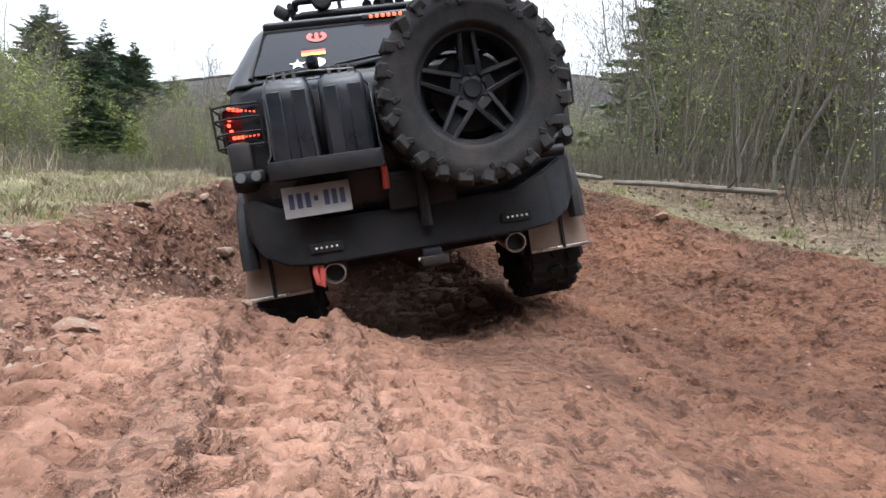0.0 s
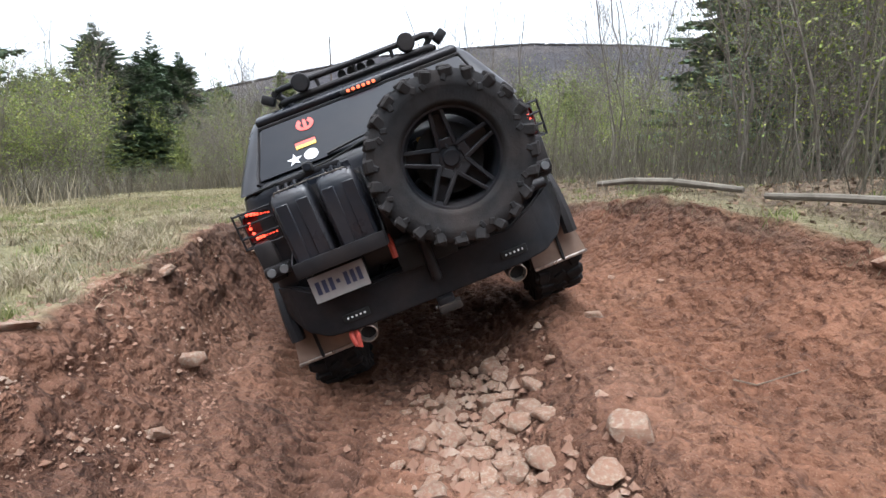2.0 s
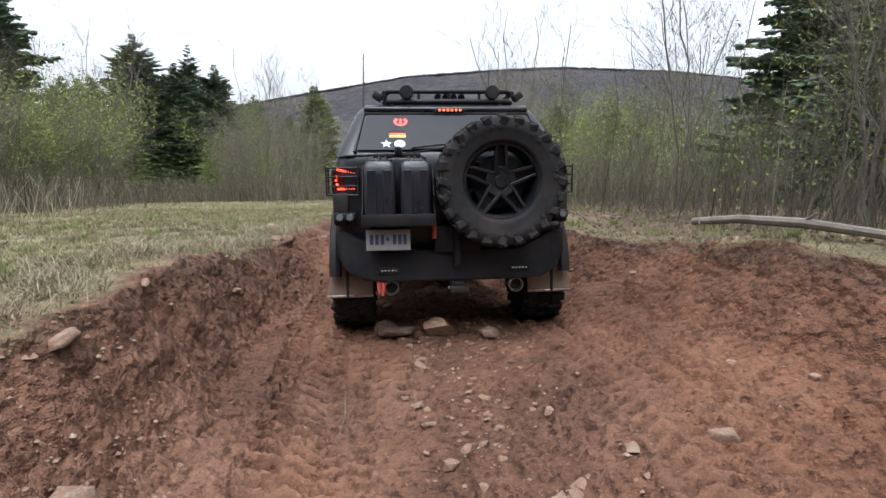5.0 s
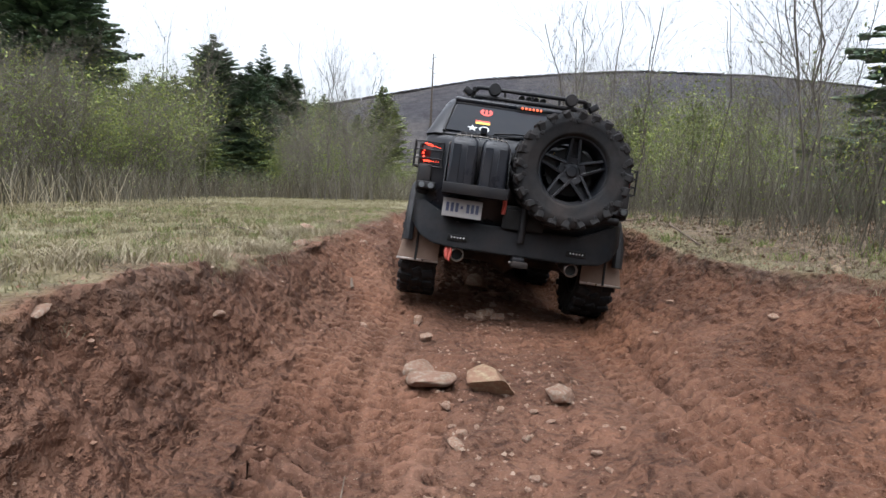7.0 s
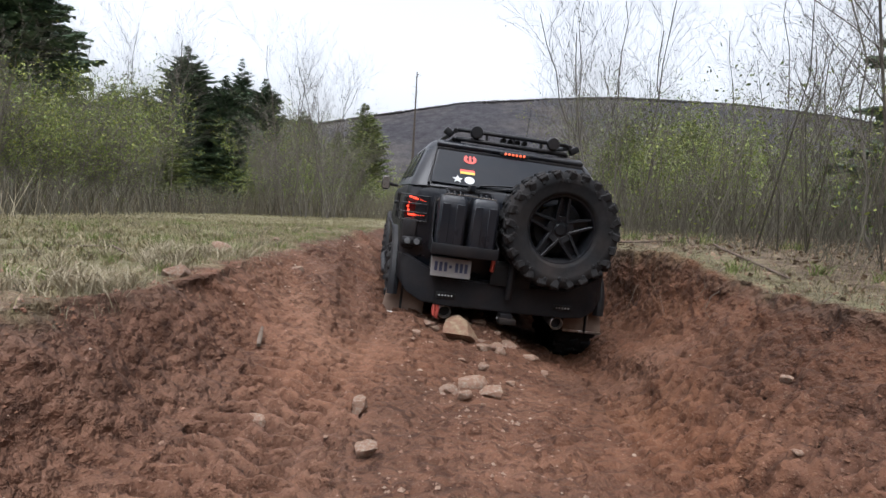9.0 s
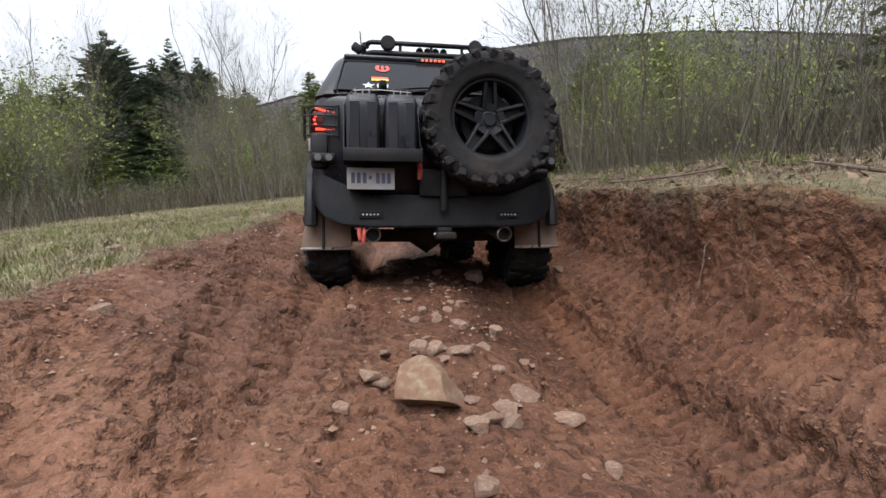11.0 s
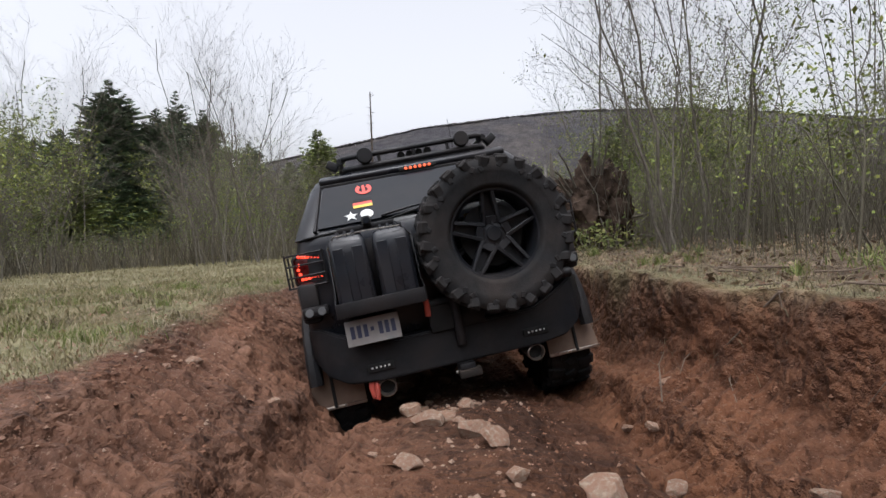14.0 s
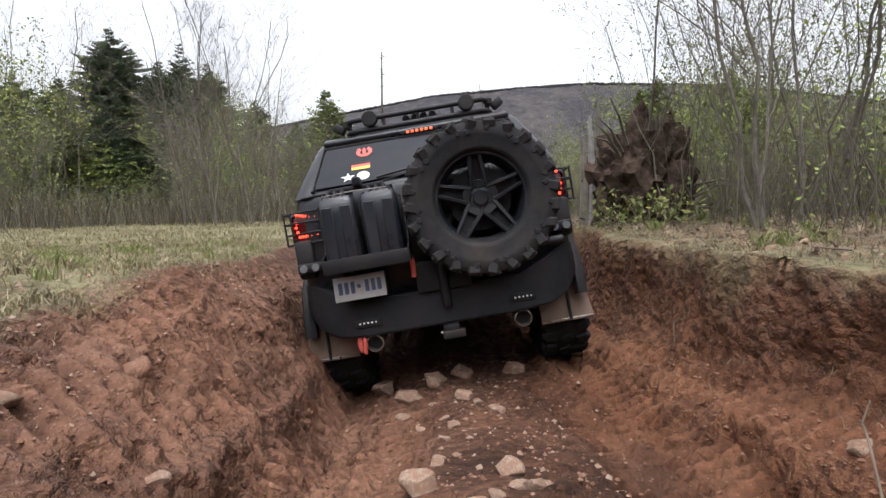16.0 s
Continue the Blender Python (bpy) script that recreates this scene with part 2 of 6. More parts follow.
STRAW_DULL = make_leafy("trodden_dead_grass", (0.085, 0.07, 0.042), (0.15, 0.122, 0.078), (0.24, 0.20, 0.135))
SHRUB = make_leafy("shrub_leaves", (0.055, 0.07, 0.02), (0.10, 0.115, 0.035), (0.18, 0.17, 0.05))
LITTER = make_leafy("dead_leaves", (0.09, 0.06, 0.04), (0.17, 0.115, 0.075), (0.27, 0.19, 0.125))


def make_hill():
    m = Mat("far_wooded_hillside")
    spots = m.ramp(m.noise(0.10, 8, 0.75), (0.35, (0.060, 0.056, 0.060)), (0.55, (0.095, 0.089, 0.092)), (0.7, (0.125, 0.119, 0.112)))
    patch = m.ramp(m.noise(0.014, 4), (0.45, (0.8, 0.82, 0.85)), (0.6, (1.08, 1.06, 1.0)))
    m.set(m.mix(1.0, spots, patch, "MULTIPLY"), 1.0, spec=0.0)
    return m.bump(m.noise(0.12, 6, 0.8), 1.0, 6.0).m


HILL = make_hill()


# ---- mesh helpers ----
def thing(name, label, category, group="", at=None):
    ob = tagged(new(name), label, category, group)
    ob.empty_display_size = 0.1
    if at is not None:
        ob.matrix_world = at
    return ob


def part(name, bm, material, parent=None, label="", smooth=True):
    """Links a bmesh, or a mesh, as one mesh object under a thing or a part."""
    me = bm
    if isinstance(bm, bmesh.types.BMesh):
        bmesh.ops.recalc_face_normals(bm, faces=bm.faces)
        me = bpy.data.meshes.new(name)
        bm.to_mesh(me)
        bm.free()
    if smooth:
        me.shade_smooth()
        me.set_sharp_from_angle(angle=radians(38))
    me.materials.append(material)
    ob = new(name, me)
    if parent is not None:
        ob.parent = parent
    return tagged(ob, label)


def box(size, at=(0, 0, 0), bevel=0.01, seg=2, turn=None, bm=None):
    own = bm is None
    bm = bm or bmesh.new()
    made = bmesh.ops.create_cube(bm, size=1.0)["verts"]
    bmesh.ops.scale(bm, vec=size, verts=made)
    if bevel:
        edges = list({e for v in made for e in v.link_edges})
        got = bmesh.ops.bevel(bm, geom=edges, offset=bevel, segments=seg, affect="EDGES", profile=0.5)
        made = list({v for f in got["faces"] for v in f.verts} | {v for v in made if v.is_valid})
    m = Matrix.Translation(at) @ (turn or Matrix())
    bmesh.ops.transform(bm, matrix=m, verts=made)
    return bm


def tube(path, radius, sides=8, bm=None, cap=True):
    """A tube along points; radius one number or one for each point."""
    bm = bm or bmesh.new()
    path = [Vector(p) for p in path]
    radii = [radius] * len(path) if isinstance(radius, (int, float)) else radius
    rings, side = [], None
    for i, p in enumerate(path):
        way = (path[min(i + 1, len(path) - 1)] - path[max(i - 1, 0)]).normalized()
        if side is None:
            side = way.orthogonal().normalized()
        side = (side - way * side.dot(way)).normalized()
        up = way.cross(side)
        rings.append([bm.verts.new(p + radii[i] * (math.cos(a) * side + math.sin(a) * up)) for a in (2 * math.pi * k / sides for k in range(sides))])
    for a, b in zip(rings, rings[1:]):
        for k in range(sides):
            bm.faces.new((a[k], a[(k + 1) % sides], b[(k + 1) % sides], b[k]))
    if cap:
        bm.faces.new(rings[0][::-1])
        bm.faces.new(rings[-1])
    return bm


def lathe(profile, sides=48, axis="Y", closed=False, bm=None, move=None):
    """Turns (radius, along) pairs about an axis."""
    bm = bm or bmesh.new()
    rings = []
    for r, a in profile:
        ring = []
        for k in range(sides):
            t = 2 * math.pi * k / sides
            c, s = r * math.cos(t), r * math.sin(t)
            ring.append(bm.verts.new((c, a, s) if axis == "Y" else (a, c, s) if axis == "X" else (c, s, a)))
        rings.append(ring)
    pairs = list(zip(rings, rings[1:])) + ([(rings[-1], rings[0])] if closed else [])
    for a, b in pairs:
        for k in range(sides):
            bm.faces.new((a[k], a[(k + 1) % sides], b[(k + 1) % sides], b[k]))
    if not closed:
        for ring in (rings[0], rings[-1]):
            if (ring[0].co - ring[sides // 2].co).length > 1e-4:
                bm.faces.new(ring)
    if move is not None:
        bmesh.ops.transform(bm, matrix=move, verts=[v for ring in rings for v in ring])
    return bm


def loft(rings, caps=True, bm=None):
    bm = bm or bmesh.new()
    rows = [[bm.verts.new(p) for p in ring] for ring in rings]
    n = len(rows[0])
    for a, b in zip(rows, rows[1:]):
        for k in range(n):
            bm.faces.new((a[k], a[(k + 1) % n], b[(k + 1) % n], b[k]))
    if caps:
        bm.faces.new(rows[0][::-1])
        bm.faces.new(rows[-1])
    return bm


def slab(points, way, thick, bm=None):
    """A flat outline given thickness along a way."""
    bm = bm or bmesh.new()
    w = Vector(way).normalized() * thick
    a = [bm.verts.new(Vector(p)) for p in points]
    b = [bm.verts.new(Vector(p) + w) for p in points]
    bm.faces.new(a[::-1])
    bm.faces.new(b)
    n = len(a)
    for k in range(n):
        bm.faces.new((a[k], a[(k + 1) % n], b[(k + 1) % n], b[k]))
    return bm


def mesh_of(name, verts, faces):
    me = bpy.data.meshes.new(name)
    me.from_pydata(verts, [], faces)
    return me


# ---- the lie of the land ----
def lattice(ix, iy, seed):
    h = (ix.astype(np.int64) * 374761393 + iy.astype(np.int64) * 668265263 + seed * 144269504) & 0x7FFFFFFF
    h = ((h ^ (h >> 13)) * 1274126177) & 0x7FFFFFFF
    return ((h ^ (h >> 16)) & 0xFFFF) / 65535.0


def rough(x, y, scale, seed=0, octaves=4, gain=0.5):
    """Smooth value noise about 0, within -1 to 1."""
    out, amp, total = 0.0, 1.0, 0.0
    for o in range(octaves):
        u, v = x / scale * 2**o, y / scale * 2**o
        iu, iv = np.floor(u), np.floor(v)
        fu, fv = u - iu, v - iv
        fu, fv = fu * fu * (3 - 2 * fu), fv * fv * (3 - 2 * fv)
        a, b = lattice(iu, iv, seed + o), lattice(iu + 1, iv, seed + o)
        c, d = lattice(iu, iv + 1, seed + o), lattice(iu + 1, iv + 1, seed + o)
        out = out + amp * ((a + (b - a) * fu) * (1 - fv) + (c + (d - c) * fu) * fv - 0.5) * 2
        total += amp
        amp *= gain
    return out / total


ALONG = [-5, 0, 1.5, 2.4, 3.2, 4, 5, 6, 7, 8, 9, 10, 11, 12, 13, 14, 15.5, 18, 22, 28]
ACROSS = {
    "bank_left": ([-1.4, -1.3, -1.25, -1.25, -1.3, -1.25, -1.1, -1.08, -1.0, -0.93, -0.93, -0.86, -0.82, -0.85, -0.84, -0.82, -0.85, -0.9, -0.9, -0.9],
                  [0.72, 0.72, 0.74, 0.75, 0.76, 0.77, 0.83, 0.88, 0.82, 0.76, 0.74, 0.74, 0.74, 0.72, 0.69, 0.68, 0.62, 0.55, 0.5, 0.45]),
    "foot_left": ([-0.9, -0.85, -0.75, -0.65, -0.55, -0.55, -0.6, -0.6, -0.6, -0.45, -0.42, -0.45, -0.48, -0.48, -0.5, -0.5, -0.5, -0.5, -0.4, -0.4],
                  [0.52, 0.52, 0.54, 0.44, 0.16, 0.08, 0.10, 0.14, 0.22, 0.24, 0.38, 0.60, 0.62, 0.58, 0.54, 0.48, 0.36, 0.2, 0.2, 0.4]),
    "rut_left": ([-0.05, -0.05, -0.1, -0.1, -0.08, -0.02, 0.05, 0.05, -0.02, 0.0, 0.08, 0.13, 0.08, -0.02, -0.0, -0.0, -0.05, 0, 0, 0],
                 [0.42, 0.43, 0.46, 0.36, 0.0, -0.14, -0.14, -0.07, 0.11, 0.15, 0.20, 0.31, 0.34, 0.25, 0.10, -0.25, -0.37, -0.25, 0.1, 0.4]),
    "middle": ([0.75] * 20,
               [0.32, 0.32, 0.32, 0.16, -0.1, -0.18, -0.12, 0.06, 0.2, 0.12, 0.10, 0.20, 0.22, 0.21, 0.2, -0.06, -0.22, -0.1, 0.15, 0.4]),
    "rut_right": ([1.5, 1.5, 1.5, 1.5, 1.5, 1.54, 1.58, 1.6, 1.57, 1.6, 1.67, 1.73, 1.7, 1.55, 1.55, 1.57, 1.52, 1.5, 1.5, 1.5],
                  [0.2, 0.2, 0.17, 0.17, 0.21, 0.21, 0.29, 0.33, 0.19, 0.14, 0.05, -0.11, -0.16, 0.08, 0.04, -0.09, -0.12, -0.15, 0.1, 0.4]),
    "foot_right": ([2.1, 2.1, 2.15, 2.2, 2.2, 2.2, 2.15, 2.1, 2.0, 2.0, 2.0, 2.12, 2.15, 1.95, 1.86, 1.86, 1.88, 1.9, 1.9, 1.9],
                   [0.2, 0.2, 0.14, 0.06, 0.03, 0.10, 0.31, 0.42, 0.42, 0.4, 0.32, 0.14, 0.10, 0.24, 0.25, 0.1, 0.0, 0.0, 0.2, 0.4]),
    "bank_right": ([3.2, 3.2, 3.25, 3.3, 3.35, 3.2, 3.0, 2.8, 2.75, 2.6, 2.58, 2.55, 2.48, 2.34, 2.1, 2.1, 2.15, 2.2, 2.4, 2.6],
                   [0.65, 0.65, 0.63, 0.6, 0.6, 0.68, 0.88, 1.0, 0.88, 0.80, 0.78, 0.82, 0.84, 0.82, 0.8, 0.78, 0.76, 0.7, 0.6, 0.5]),
}


def land(x, y):
    """Height of the ground, and how far it is soil, rut and leaf litter."""
    x, y = np.asarray(x, float), np.asarray(y, float)
    yy = np.clip(y + 0.12 * rough(x, y, 0.9, 5, 2), -5, 28)
    wob = 0.10 * rough(x * 0 + 3, y, 1.1, 11, 3) + 0.05 * rough(x, y, 0.35, 12, 3)
    xs = [np.interp(yy, ALONG, v[0]) for v in ACROSS.values()]
    zs = [np.interp(yy, ALONG, v[1]) for v in ACROSS.values()]
    xs[0], xs[-1] = xs[0] + wob, xs[-1] - 1.4 * wob
    xs[1], xs[-2] = xs[1] + 0.5 * wob, xs[-2] - 0.5 * wob
    far_l, far_r = np.clip(xs[0] - x, 0, None), np.clip(x - xs[-1], 0, None)
    z = np.where(x < xs[0], zs[0] + 0.03 * np.minimum(far_l, 1.0) - 0.010 * np.clip(far_l - 1, 0, 45), zs[-1] + 0.05 * np.minimum(far_r, 1.5))
    for k in range(len(xs) - 1):
        inside = (x >= xs[k]) & (x < xs[k + 1])
        u = np.clip((x - xs[k]) / np.maximum(xs[k + 1] - xs[k], 0.05), 0, 1)
        if k == 0:
            s = u**0.8
            u = np.where(y > 9.8, u, s * s * (3 - 2 * s))
        elif k == len(xs) - 2:
            sheer = np.clip((y - 9.0) / 1.5, 0, 1)
            u = (1 - sheer) * (0.45 * u + 0.55 * u**2.2) + sheer * (0.28 * u + 0.72 * u**3.2)
        elif k == 1:
            u = np.where(y > 9.8, u, u * u * (3 - 2 * u))
        else:
            u = u * u * (3 - 2 * u)
        z = np.where(inside, zs[k] + (zs[k + 1] - zs[k]) * u, z)
    edge = 0.07 * rough(x, y, 0.25, 21, 3)
    soil = np.clip((x - xs[0] + 0.12 + edge * 2.2) / 0.14, 0, 1) * np.clip((xs[-1] - x + 0.08 + edge * 0.7) / 0.10, 0, 1)
    open_end = np.clip((30 - y) / 6, 0, 1)
    soil = soil * open_end
    bare = np.clip(rough(x, y, 1.7, 31, 3) * 3 - 0.9, 0, 1) * np.exp(-far_l / 0.8) * (x < xs[0])
    soil = np.maximum(soil, 0.8 * bare * open_end)
    rut = np.exp(-((x - xs[2]) / 0.17) ** 2) + np.exp(-((x - xs[4]) / 0.17) ** 2)
    inner = np.clip((x - xs[0]) / 0.2, 0, 1) * np.clip((xs[-1] - x) / 0.2, 0, 1)
    face = inner * (1 - np.exp(-((x - 0.8) / 1.3) ** 4))
    near = np.exp(-np.maximum(np.abs(x - 0.8) - 12, 0) / 10) * np.exp(-np.maximum(np.abs(y - 8) - 16, 0) / 10)
    # lug prints: staggered blocks either side of each tyre's middle line
    first, late, start = np.clip((8.9 - y) / 0.5, 0, 1), np.clip((y - 9.3) / 0.7, 0, 1), np.clip((3.4 - y) / 0.6, 0, 1)
    tracks = ((xs[2], 1.0, 0.0, 1), (xs[4], 1.0, 0.3, 1), (xs[2] + 0.33 + 0.10 * np.sin(y * 0.9), 0.75, 0.1, 1), (xs[4] + 0.36 + 0.12 * np.sin(y * 0.7), 0.9, 0.6, 1), (xs[4] - 0.34 + 0.08 * np.sin(y), 0.6, 0.2, 1),
              (xs[4] + 0.75 - 0.08 * (y - 4), 0.8, 0.45, first), (-0.20 - 0.17 * (y - 10.4), 1.0, 0.15, late), (-0.62 + 0.06 * (y - 10), 0.7, 0.5, late), (-0.55, 0.8, 0.35, start), (-0.26 + 0.04 * np.sin(y * 1.5), 1.3, 0.05, np.clip((y - 4.6) / 0.5, 0, 1) * first))
    press, hollow_shade = 0.0, 0.0
    for c, deep, phase, where in tracks:
        u = x - c
        wave = np.sin((y + phase + 0.5 * np.abs(u) + 0.055 * (u > 0) + 0.02 * rough(x, y, 0.4, 79, 2)) * 2 * math.pi / 0.11)
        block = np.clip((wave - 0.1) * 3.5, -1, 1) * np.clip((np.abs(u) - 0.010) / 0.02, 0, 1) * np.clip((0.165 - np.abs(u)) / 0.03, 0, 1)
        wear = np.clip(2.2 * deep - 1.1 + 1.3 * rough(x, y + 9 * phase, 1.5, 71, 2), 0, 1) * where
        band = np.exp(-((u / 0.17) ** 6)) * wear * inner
        # pressed-down gaps between lugs, kept for the painted print shade
        press, hollow_shade = np.maximum(press, band), np.maximum(hollow_shade, np.clip(-block, 0, 1) * wear * inner * deep)
        z = z + 0.025 * deep * block * wear * inner - 0.02 * band
        z = z + 0.022 * np.exp(-(((np.abs(u) - 0.19) / 0.035) ** 2)) * wear * inner * deep * (0.6 + 0.8 * rough(x, y, 0.11, 76, 2))
    shelf = np.clip((y - 9.4) / 0.8, 0, 1) * np.where(x < 0.8, 1.0, 0.7)
    z = z + inner * (1 - 0.55 * shelf * (x < 0.8)) * (0.035 * rough(x, y, 0.5, 41, 3) + 0.014 * rough(x, y, 0.07, 44, 2) * (1 - 0.6 * press) + (0.025 * rough(x, y, 0.15, 43, 3, 0.65) + 0.055 * np.abs(rough(x, y, 0.13, 47, 2, 0.6)) * np.clip(0.35 + 2.2 * rough(x, y, 0.9, 48, 2), 0, 1)) * (1 - 0.75 * np.clip(rut * 0.5 + press, 0, 1)))
    z = z + face * (1 - 0.8 * shelf) * (1 - 0.7 * press) * (0.07 * rough(x, y, 0.34, 45, 4, 0.6) - 0.05 * np.abs(rough(x, y, 0.17, 46, 3, 0.6)) + 0.015)
    z = z + (1 - inner) * near * (0.06 * rough(x, y, 1.3, 51, 4) + 0.02 * rough(x, y, 0.2, 53, 2))
    z = z + 0.5 * rough(x, y, 40, 61, 2) * np.clip((np.hypot(x, y - 8) - 30) / 40, 0, 1)
    for c in (xs[2], xs[4]):
        u = np.abs(x - c)
        keep = np.clip(0.35 + 1.2 * rough(x * 0 + 7, y, 1.8, 73, 2), 0, 1) * inner
        z = z + keep * (-0.035 * np.exp(-((u / 0.15) ** 4)) + 0.045 * np.exp(-(((u - 0.20) / 0.045) ** 2)) * (0.6 + 0.6 * rough(x, y, 0.12, 75, 2)))
    # moisture and painted shade, growing along the track and to the right
    wet_shade = np.clip((y - 6.5) / 4.0 + 0.35 * rough(x, y, 1.5, 77, 3), 0, 1) * np.clip(0.55 + 0.45 * (x - 0.2) / 1.5, 0.2, 1) * (1 - 0.6 * np.clip((y - 11.8) / 1.2, 0, 1) * np.clip((1.2 - x) / 0.6, 0, 1))
    wet_shade = np.clip(wet_shade + 0.42 * np.clip((x - 1.1) / 0.8 + 0.5 * rough(x, y, 0.8, 78, 3), 0, 1) * (y < 9), 0, 1)
    return z, soil, np.clip(np.maximum(0.6 * rut, press), 0, 1), np.clip((x - xs[-1]) / 0.6, 0, 1), wet_shade, x - xs[0], xs[-1] - x, hollow_shade


def height(x, y):
    return float(land(np.array([x]), np.array([y]))[0][0])


def spaced(lo, hi, step, ends):
    """Even steps between lo and hi, and ever longer ones to the ends."""
    mid = list(np.arange(lo, hi, step))
    out, s, v = [], step, hi
    while v < ends[1]:
        out.append(v)
        s = min(s * 1.13, 60)
        v += s
    left, s, v = [], step, lo - step
    while v > ends[0]:
        left.append(v)
        s = min(s * 1.13, 60)
        v -= s
    return np.array(left[::-1] + mid + out)


def build_ground():
    gx, gy = spaced(-1.5, 3.2, 0.021, (-700, 700)), spaced(0.4, 15.8, 0.0185, (-120, 900))
    X, Y = np.meshgrid(gx, gy)
    Z, soil, rut, litter, wet_shade, from_left, from_right, hollow_shade = land(X, Y)
    nx, ny = len(gx), len(gy)
    # crumbling ledges on the steep bank faces
    steep = np.clip((np.abs(np.gradient(Z, axis=1) / np.gradient(X, axis=1)) - 0.25) / 0.5, 0, 1) * np.clip((Y - 0.2) / 0.5, 0, 1) * np.clip((16 - Y) / 0.5, 0, 1) * (np.abs(X - 0.9) < 2.6)
    Z0 = Z.copy()
    X = X + steep * 0.055 * rough(Y, Z0 * 1.7, 0.22, 141, 3, 0.6)
    Z = Z + steep * (0.05 * rough(Y, Z0 * 2.2 + X, 0.13, 143, 3, 0.6) - 0.02 * np.abs(rough(Y, Z0 * 3, 0.3, 145, 2)))
    # turf lips hang over the undercut banks, dark rooty soil and painted shade below
    along = np.clip((Y - 3.5) / 1.5, 0, 1) * np.clip((17 - Y) / 1.0, 0, 1)
    jut_r = along * np.clip(0.45 + 1.1 * rough(X * 0, Y, 0.7, 151, 3, 0.6), 0, 1) * np.clip((Y - 6.0) / 2.5, 0.3, 1)
    jut_l = along * np.clip(0.35 + 1.2 * rough(X * 0 + 5, Y, 0.6, 153, 3, 0.6), 0, 1) * np.clip((10 - Y) / 1.0, 0, 1)
    X = X - 0.10 * jut_r * np.exp(-(((from_right + 0.02) / 0.09) ** 2)) + 0.10 * jut_l * np.exp(-(((from_left + 0.02) / 0.08) ** 2))
    Z = Z - 0.03 * jut_r * np.exp(-(((from_right - 0.02) / 0.05) ** 2))
    below = np.interp(Y, ALONG, ACROSS["bank_right"][1]) - Z0 + 0.03 * rough(X, Y, 0.3, 155, 3)
    humus_shade = np.clip(1.3 - np.abs(below - 0.05) / 0.05, 0, 1) * (from_right > -0.06) * (from_right < 0.4) * along * 0.55
    humus_shade = np.maximum(humus_shade, np.clip(1 - np.abs(from_left - 0.05) / 0.07, 0, 1) * along * 0.45 * np.clip((10 - Y) / 1.0, 0, 1))
    verts = np.stack([X, Y, Z], -1).reshape(-1, 3)
    i = np.arange(nx * ny).reshape(ny, nx)
    faces = np.stack([i[:-1, :-1], i[:-1, 1:], i[1:, 1:], i[1:, :-1]], -1).reshape(-1, 4)
    me = bpy.data.meshes.new("ground")
    me.vertices.add(len(verts))
    me.vertices.foreach_set("co", verts.ravel())
    me.loops.add(faces.size)
    me.loops.foreach_set("vertex_index", faces.ravel())
    me.polygons.add(len(faces))
    me.polygons.foreach_set("loop_start", np.arange(0, faces.size, 4))
    me.update()
    me.validate()
    for name, data in (("soil", soil), ("print", hollow_shade), ("rut", rut), ("litter", litter), ("wet_shade", wet_shade), ("humus_shade", humus_shade), ("mire_shade", np.exp(-(((X - 0.9) / 0.62) ** 4)) * np.clip((Y - 10.0) / 0.9, 0, 1) * np.clip(0.75 + 0.7 * rough(X, Y, 0.6, 159, 3), 0, 1)), ("dry", np.clip((3.2 - Y) / 1.6 + 0.3 * rough(X, Y, 1.2, 147, 3), 0, 1) * np.clip((0.95 - X + 0.3 * rough(X, Y, 0.8, 149, 3)) / 0.7, 0, 1))):
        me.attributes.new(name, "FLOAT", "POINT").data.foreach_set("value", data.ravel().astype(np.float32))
    me.shade_smooth()
    me.materials.append(GROUND)
    return tagged(new("ground", me), "rutted red clay track between grassy banks", "ground", kind="structure")


build_ground()


